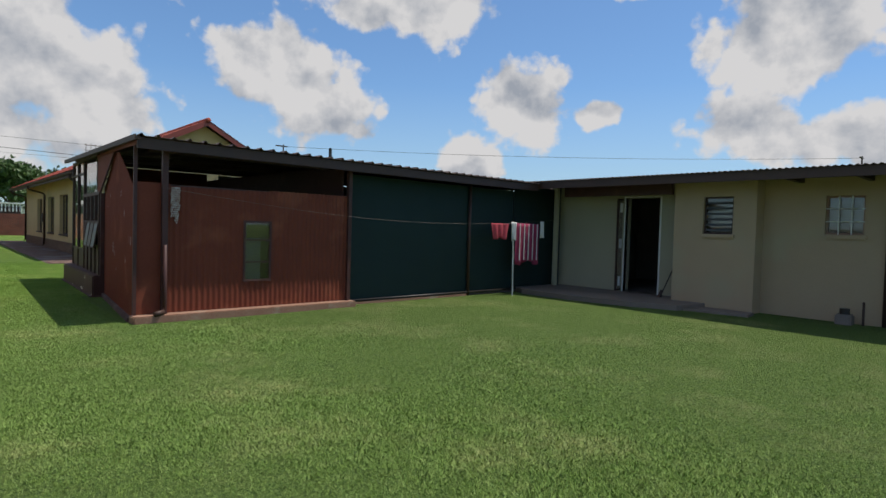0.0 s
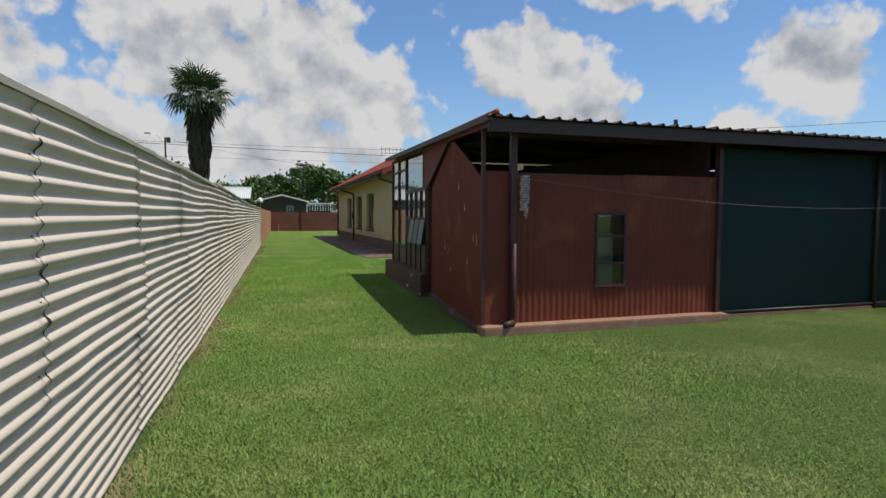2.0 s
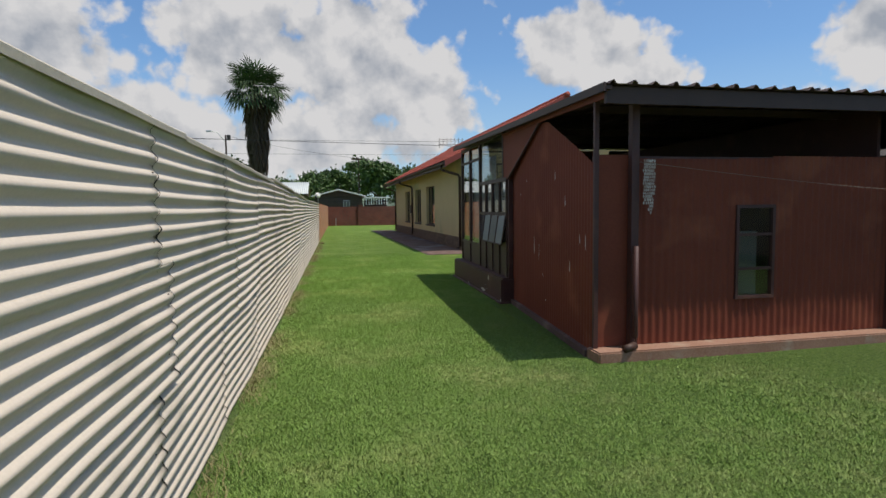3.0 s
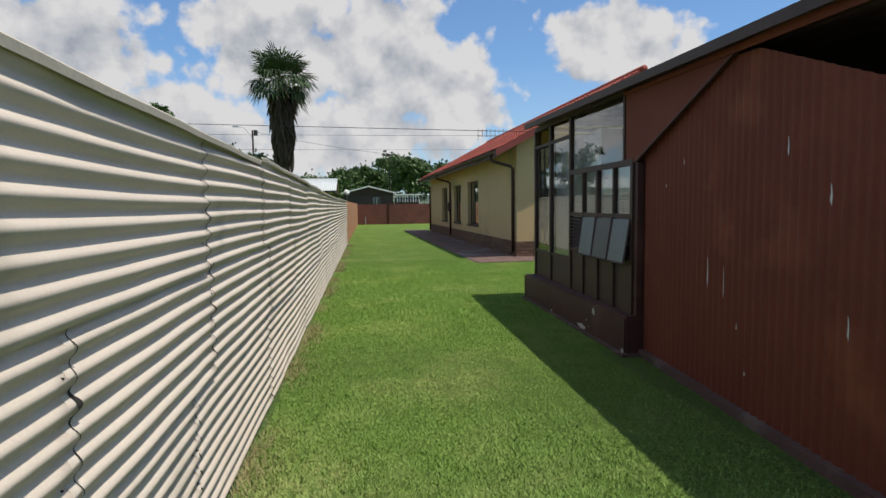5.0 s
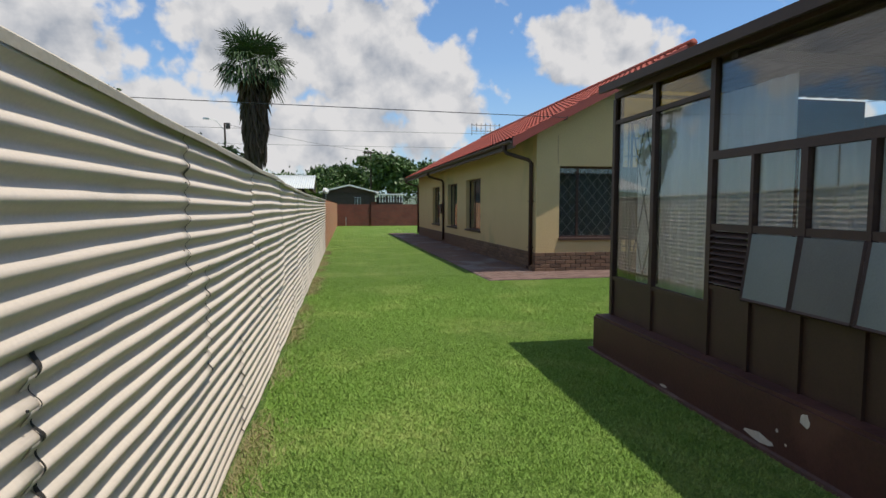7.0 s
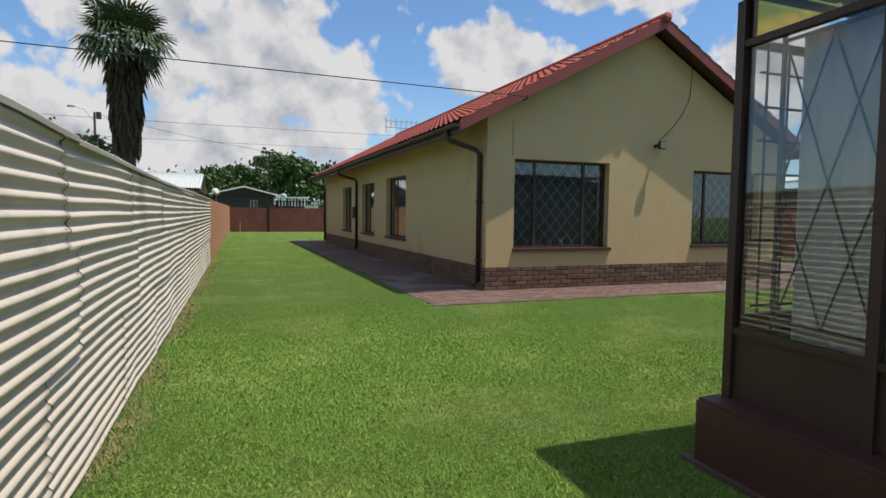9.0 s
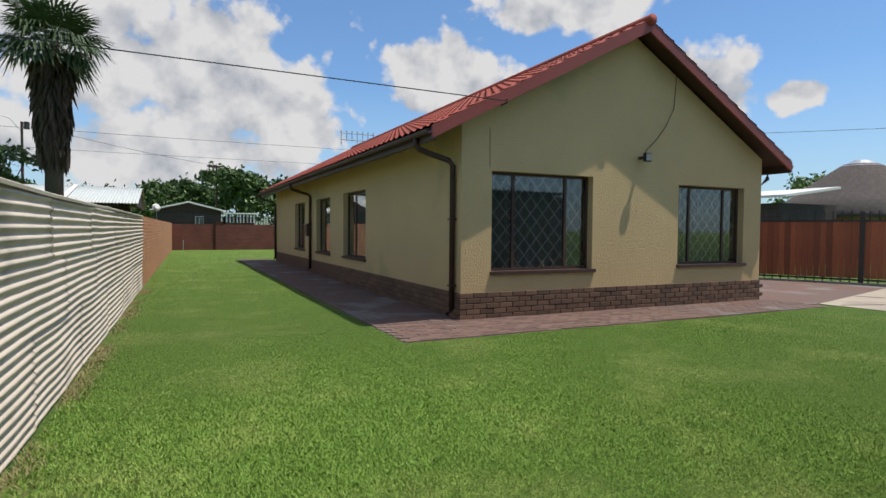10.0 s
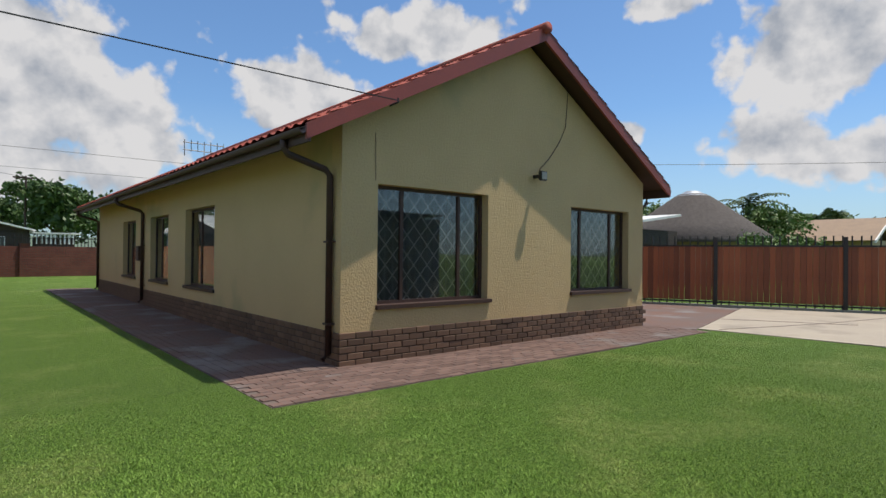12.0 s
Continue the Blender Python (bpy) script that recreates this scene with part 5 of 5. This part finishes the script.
tree((60, 27.0, 0), 5.6, 4.0, 24, "round green tree at the far skyline")
tree((56, 35.0, 0), 4.6, 4.0, 25, "low trees at the far skyline")
tree((58, 15.0, 0), 4.6, 4.0, 26, "low trees at the far skyline")


def fan_palm(place, height, crown, seed):
    """A tall fan palm with a skirt of dead fronds."""
    x, y, z = place
    t = thing("fan_palm", place, "tall fan palm with a shaggy skirt of dead fronds", "palm tree")
    rng = random.Random(seed)
    part("trunk", tube([(x, y, z - 0.1), (x + 0.05, y, z + height * 0.5), (x, y, z + height)], 0.34, 10, taper=0.8), BARK, t, smooth=True)
    top = Vector((x, y, z + height))

    def frond(bm, base, way, stalk, size, droop, blades=13):
        way = way.normalized()
        side = way.cross(Vector((0, 0, 1))).normalized()
        tip = base + way * stalk
        w = 0.018
        v = [bm.verts.new(p) for p in (base - side * w, base + side * w, tip + side * w * 0.6, tip - side * w * 0.6)]
        bm.faces.new(v)
        up = side.cross(way)
        for k in range(blades):
            a = (k / (blades - 1) - 0.5) * 3.4
            d = (way * math.cos(a) + side * math.sin(a)).normalized()
            l = size * (0.75 + 0.25 * math.cos(a)) * rng.uniform(0.85, 1.1)
            n = d.cross(up).normalized() * 0.05 * size
            mid = tip + d * l * 0.6 + up * 0.05
            end = tip + d * l - Vector((0, 0, droop * l * rng.uniform(0.6, 1.3)))
            q = [bm.verts.new(p) for p in (tip, mid + n, end, mid - n)]
            bm.faces.new(q)

    bm = bmesh.new()
    for k in range(95):
        a, e = rng.uniform(0, 6.28), math.asin(rng.uniform(-0.55, 0.98))
        d = Vector((math.cos(a) * math.cos(e), math.sin(a) * math.cos(e), math.sin(e)))
        frond(bm, top + Vector((0, 0, rng.uniform(-0.3, 0.2))), d, crown * rng.uniform(0.4, 0.62), crown * rng.uniform(0.38, 0.55), 0.1 + 0.3 * (e < 0.1))
    part("crown", bm, PALM_LEAF, t, "green fan fronds")
    bm = bmesh.new()
    for k in range(520):
        a = rng.uniform(0, 6.28)
        h = rng.uniform(0.0, 1.0)
        zz = height - 0.5 - h * 3.6
        r0 = 0.36
        rad = (1.0 - 0.45 * h) * rng.uniform(0.55, 1.0)
        b = Vector((x + r0 * math.cos(a), y + r0 * math.sin(a), z + zz))
        e = Vector((x + rad * math.cos(a), y + rad * math.sin(a), z + zz - rng.uniform(0.5, 1.2)))
        s = Vector((-math.sin(a), math.cos(a), 0)) * rng.uniform(0.05, 0.13)
        m = b.lerp(e, 0.5) + Vector((math.cos(a), math.sin(a), 0)) * 0.12
        q = [bm.verts.new(p) for p in (b - s * 0.5, b + s * 0.5, m + s, e, m - s)]
        bm.faces.new(q)
    part("dead_frond_skirt", bm, PALM_DEAD, t, "grey-brown hanging dead fronds")


fan_palm((-4.05, 39.8, 0), 8.5, 2.15, 5)


def feather_palm(place, height, length, seed):
    x, y, z = place
    t = thing("feather_palm", place, "palm with long arching feathery fronds", "palm tree")
    rng = random.Random(seed)
    part("trunk", tube([(x, y, z), (x, y, z + height)], 0.16, 8, taper=0.7), BARK, t)
    for k in range(14):
        a = k * 2.4
        bm = bmesh.new()
        prev = Vector((x, y, z + height))
        d = Vector((math.cos(a), math.sin(a), rng.uniform(0.5, 1.6))).normalized()
        side = Vector((-math.sin(a), math.cos(a), 0))
        for s in range(12):
            d = (d - Vector((0, 0, 0.13))).normalized()
            nxt = prev + d * length / 12
            for sg in (-1, 1):
                tip = nxt + side * sg * 0.42 * length * 0.5 * (1 - abs(s - 5) / 9) - Vector((0, 0, 0.15))
                q = [bm.verts.new(p) for p in (prev, nxt, tip)]
                bm.faces.new(q)
            prev = nxt
        part("frond", bm, PALM_LEAF, t)


feather_palm((36, 28.6, 0), 4.3, 2.4, 3)
feather_palm((45, 29.9, 0), 4.2, 1.6, 4)


# ---------------- neighbouring buildings ----------------
hut = thing("thatched_hut", (31.5, 29.8, 0), "round hut with a conical grey thatch roof and metal cap", "hut")
bm = bmesh.new()
rings = []
for k, (r, z) in enumerate(((4.2, 2.1), (4.25, 2.25), (3.1, 3.1), (2.0, 3.95), (1.1, 4.6), (0.75, 4.82))):
    rings.append([bm.verts.new((31.5 + r * math.cos(a) * (1 + 0.02 * noise.noise((a * 3, k, 0))), 29.8 + r * math.sin(a), z)) for a in [i * math.pi / 24 for i in range(48)]])
for a, b in zip(rings, rings[1:]):
    for i in range(48):
        bm.faces.new((a[i], a[(i + 1) % 48], b[(i + 1) % 48], b[i]))
part("thatch_roof", bm, THATCH, hut, "grey weathered thatch", smooth=True)
part("ridge_cap", tube([(31.5, 29.8, 4.72), (31.5, 29.8, 4.85), (31.5, 29.8, 5.02)], 0.95, 16, taper=0.35), GALV, hut, "shiny metal cap")
part("wall", tube([(31.5, 29.8, 0), (31.5, 29.8, 2.3)], 3.7, 24), BEIGE, hut)

lean = thing("white_roofed_building", (24, 28.5, 0), "low building with a white sheet roof", "building")
part("wall", boxes((22.2, 26, 27.8, 31, 0, 2.55)), BRICK_BROWN_X, lean)
part("roof", prism([(21.8, 2.75), (25.4, 3.2), (25.4, 3.3), (21.8, 2.85)], "y", 27.3, 31.5), WHITE, lean, "white sheet roof")

tiled = thing("tiled_house", (40, 24.5, 0), "low house with a buff tiled roof and white gable trim", "house")
part("wall", boxes((38.5, 44, 23.2, 30, 0, 2.4)), BEIGE, tiled)
part("roof", prism([(37.8, 2.35), (41.2, 3.75), (44.6, 2.35), (44.4, 2.3), (41.2, 3.6), (38.0, 2.3)], "y", 22.9, 30), TILE_FAR, tiled, "buff tiled roof")
part("barge_board", prism([(37.7, 2.35), (41.2, 3.82), (44.7, 2.35), (44.7, 2.2), (41.2, 3.64), (37.7, 2.2)], "y", 22.8, 22.88), WHITE, tiled)

nb = thing("tin_roofed_house", (-4, 45, 0), "neighbouring house with a pale corrugated roof", "house")
part("wall", boxes((-8.6, -2.0, 42.3, 52, 0, 2.4)), BRICK_BROWN_X, nb)
part("roof", grid_sheet(480, 2, lambda u, v: (-11.4 + 10.2 * u, 41.6 + 4.6 * v, 2.4 + 0.95 * v + 0.018 * math.sin(u * 480 * math.pi / 3)), (0, 0, -0.02)), PALE_ROOF, nb, "pale corrugated sheet roof", smooth=True)
part("roof", grid_sheet(4, 2, lambda u, v: (-11.4 + 10.2 * u, 46.2 + 4.6 * v, 3.35 - 0.95 * v), (0, 0, -0.02)), PALE_ROOF, nb)
part("gable_end", prism([(41.7, 2.3), (46.2, 3.28), (50.7, 2.3)], "x", -1.5, -1.3), BROWN, nb, "dark gable end")
for x in (-7.5, -4.2):
    part("roof_strip", prism([(41.55, 2.45), (46.2, 3.42), (46.2, 3.44), (41.55, 2.47)], "x", x, x + 0.22), WHITE, nb, "white roof strip")
tap = thing("garden_tap", (0.75, 49.9, 0), "garden standpipe tap by the brick wall", "tap")
part("pipe", tube([(0.75, 49.9, -0.01), (0.75, 49.9, 0.55), (0.75, 49.78, 0.58)], 0.025, 6), GALV, tap)
part("handle", boxes((0.69, 0.81, 49.86, 49.9, 0.6, 0.63)), STEEL, tap)
dish = thing("satellite_dish", (-0.6, 47.5, 2.4), "small white satellite dish", "dish")
part("bowl", tube([(-0.6, 47.5, 2.42), (-0.55, 47.4, 2.46)], 0.22, 14, taper=0.6), WHITE, dish)
part("mast", tube([(-0.6, 47.6, 0), (-0.6, 47.6, 2.4)], 0.02, 6), GALV, dish)

far = thing("dark_carport_house", (1.3, 60.5, 0), "dark brick house front with a white-edged low gable roof", "house")
part("wall", boxes((-1.0, 3.6, 60, 66, 0, 2.65)), BRICK_BROWN_X, far)
part("roof", prism([(-1.3, 2.66), (1.3, 3.32), (3.9, 2.66), (3.9, 2.56), (1.3, 3.2), (-1.3, 2.56)], "y", 59.5, 66.5), WHITE, far, "pale roof edge")
part("gable", prism([(-1.0, 2.6), (1.3, 3.18), (3.6, 2.6)], "y", 59.9, 60.0), BROWN, far)
w = part("window", boxes((1.75, 2.35, 59.93, 59.99, 1.5, 2.2)), WHITE, far, "white framed window")
part("pane", boxes((1.80, 2.02, 59.90, 59.925, 1.55, 2.15), (2.08, 2.3, 59.90, 59.925, 1.55, 2.15)), CURTAIN_DARK, w)
low = thing("white_roofed_shed", (4.8, 59, 0), "low dark shed with a white slatted roof edge", "shed")
part("wall", boxes((3.9, 6.0, 59.5, 62, 0, 2.2)), BROWN, low)
part("roof", boxes((3.7, 6.3, 59.2, 62.4, 2.42, 2.5)), WHITE, low)
for k in range(9):
    part("slat", boxes((3.9 + k * 0.25, 4.0 + k * 0.25, 59.3, 59.33, 1.75, 2.42)), WHITE, low)


def parked_car(x, y):
    car = thing("parked_car", (x, y, 0), "white car parked beyond the boundary wall", "car")
    body = [(-2.0, 0.45), (-2.05, 0.8), (-1.6, 1.0), (-1.0, 1.1), (-0.5, 1.62), (0.8, 1.7), (1.5, 1.2), (2.0, 1.05), (2.05, 0.5)]
    bm = prism([(x + a, b) for a, b in body], "y", y - 0.8, y + 0.8)
    bmesh.ops.bevel(bm, geom=bm.edges[:], offset=0.06, segments=2, affect="EDGES")
    part("body", bm, WHITE, car)
    part("side_window", prism([(x - 0.85, 1.15), (x - 0.42, 1.55), (x + 0.75, 1.6), (x + 1.3, 1.2)], "y", y - 0.815, y - 0.805), BROWN, car)
    for s in (-1.25, 1.25):
        wheel = part("wheel", tube([(x + s, y - 0.82, 0.32), (x + s, y - 0.6, 0.32)], 0.32, 16), STEEL, car)
        part("rim", tube([(x + s, y - 0.835, 0.32), (x + s, y - 0.82, 0.32)], 0.19, 12), GALV, wheel)


parked_car(8.0, 58.5)


def street_pole(x, y, h, lamp):
    p = thing("street_lamp" if lamp else "utility_pole", (x, y, 0), "dark wooden street pole with a bracket" + (" lamp" if lamp else " and crossarm"), "pole")
    part("pole", tube([(x, y, 0), (x, y, h)], 0.11, 8, taper=0.7), BROWN, p)
    if lamp:
        part("arm", tube([(x, y, h - 0.7), (x - 0.7, y, h + 0.2), (x - 1.3, y, h + 0.35)], 0.04, 6), GALV, p)
        part("lantern", soft_box(x - 1.75, x - 1.25, y - 0.12, y + 0.12, h + 0.26, h + 0.4, 0.03), GALV, p)
        part("transformer", tube([(x + 0.28, y, h - 0.5), (x + 0.28, y, h)], 0.18, 8), STEEL, p)
    else:
        part("crossarm", boxes((x - 0.9, x + 0.5, y - 0.06, y + 0.06, h - 0.25, h - 0.12)), BROWN, p)


street_pole(-9.2, 61.5, 8.6, True)
street_pole(4.27, 74.7, 7.7, False)
street_pole(-26, 22.3, 5.0, False)
street_pole(-40, 60.5, 8.5, False)
street_pole(40, 62, 8.8, False)
street_pole(75, 15, 10.6, False)
street_pole(30, 60, 10.4, False)
tagged(mesh_object("backdrop", grid_sheet(60, 3, lambda u, v: (-400 + 900 * u, 420 - 120 * abs(u - 0.4) + 60 * v, -1 + v * (14 + 9 * noise.noise((u * 9, 0, 0)))), ), HILL, smooth=True), "low wooded hills on the horizon", "hill", kind="structure")
tagged(mesh_object("backdrop", grid_sheet(60, 3, lambda u, v: (420 + 60 * v, 420 - 700 * u, -1 + v * (10 + 7 * noise.noise((u * 9, 4, 0)))), ), HILL, smooth=True), "low wooded hills on the horizon", "hill", kind="structure")


# ---------------- bricks of the plinth ----------------
def pieces(name, mesh, mat, parent, poses):
    for m in poses:
        ob = new(name, mesh)
        ob.parent = parent
        ob.matrix_parent_inverse = parent.matrix_basis.inverted()
        ob.matrix_basis = m


def piece_mesh(name, x, y, z, r, mat):
    bm = bmesh.new()
    v = box(bm, 0, x, 0, y, 0, z)
    bmesh.ops.recalc_face_normals(bm, faces=bm.faces)
    bmesh.ops.bevel(bm, geom=bm.edges[:], offset=r, segments=1, affect="EDGES")
    me = bpy.data.meshes.new(name)
    bm.to_mesh(me), bm.free()
    me.materials.append(mat)
    return me


COURSE, LONG = 0.0835, 0.232
full = piece_mesh("brick", LONG - 0.012, 0.03, COURSE - 0.012, 0.004, BRICK_DARK)
half = piece_mesh("brick", LONG / 2 - 0.012, 0.03, COURSE - 0.012, 0.004, BRICK_DARK)
for row in range(5):
    z = row * COURSE + 0.004
    x = HX0 - 0.02
    first = row % 2 == 1
    while x < HX1 - 0.05:
        me, w = (half, LONG / 2) if first else (full, LONG)
        first = False
        pieces("brick", me, BRICK_DARK, plinth_s, [Matrix.Translation((x, HY0 - 0.025 + random.uniform(-0.003, 0.003), z))])
        x += w
rest = bmesh.new()
for row in range(5):
    z = row * COURSE + 0.004
    y = HY0 + 0.012
    first = row % 2 == 0
    while y < HY1 - 0.1:
        me, w = (half, LONG / 2) if first else (full, LONG)
        first = False
        m = Matrix.Translation((HX0 - 0.025 + random.uniform(-0.002, 0.002) + 0.03, y, z)) @ Matrix.Rotation(math.pi / 2, 4, "Z")
        if y < HY0 + 6.5:
            pieces("brick", me, BRICK_DARK, plinth_w, [m])
        else:
            box(rest, HX0 - 0.025, HX0 - 0.014, y, y + w - 0.012, z, z + COURSE - 0.012)
        y += w
ob = part("far_bricks", rest, BRICK_DARK, plinth_w)
ob["kind"] = "stuff"

# ---------------- pavers round the house ----------------
paving = tagged(mesh_object("pavement", boxes((2.62, 11.0, 19.32, 20.5, -0.02, 0.004), (2.62, HX0, 20.5, 38.4, -0.02, 0.004)), SAND), "weathered grey and red clay brick paving round the house", "paving", kind="structure")
pv = piece_mesh("paver", 0.205, 0.1, 0.012, 0.003, PAVER)
rest = bmesh.new()
made = 0
for j in range(11):
    y = 19.33 + j * 0.108
    x = 2.63 + (0.106 if j % 2 else 0)
    while x < 10.85:
        if x < 7.6 and made < 290 and random.random() > 0.02:
            pieces("paver", pv, PAVER, paving, [Matrix.Translation((x, y, 0.003 + random.uniform(-0.002, 0.003))) @ Matrix.Rotation(random.uniform(-0.012, 0.012), 4, "Z")])
            made += 1
        else:
            box(rest, x, x + 0.205, y, y + 0.1, 0.002, 0.015 + random.uniform(-0.002, 0.003))
        x += 0.211
for i in range(12):
    x = 2.63 + i * 0.112
    y = 20.53
    while y < 38.3:
        box(rest, x, x + 0.104, y, y + 0.205, 0.002, 0.014 + random.uniform(-0.003, 0.003))
        y += 0.211
ob = part("far_pavers", rest, PAVER, paving)
ob["kind"] = "stuff"
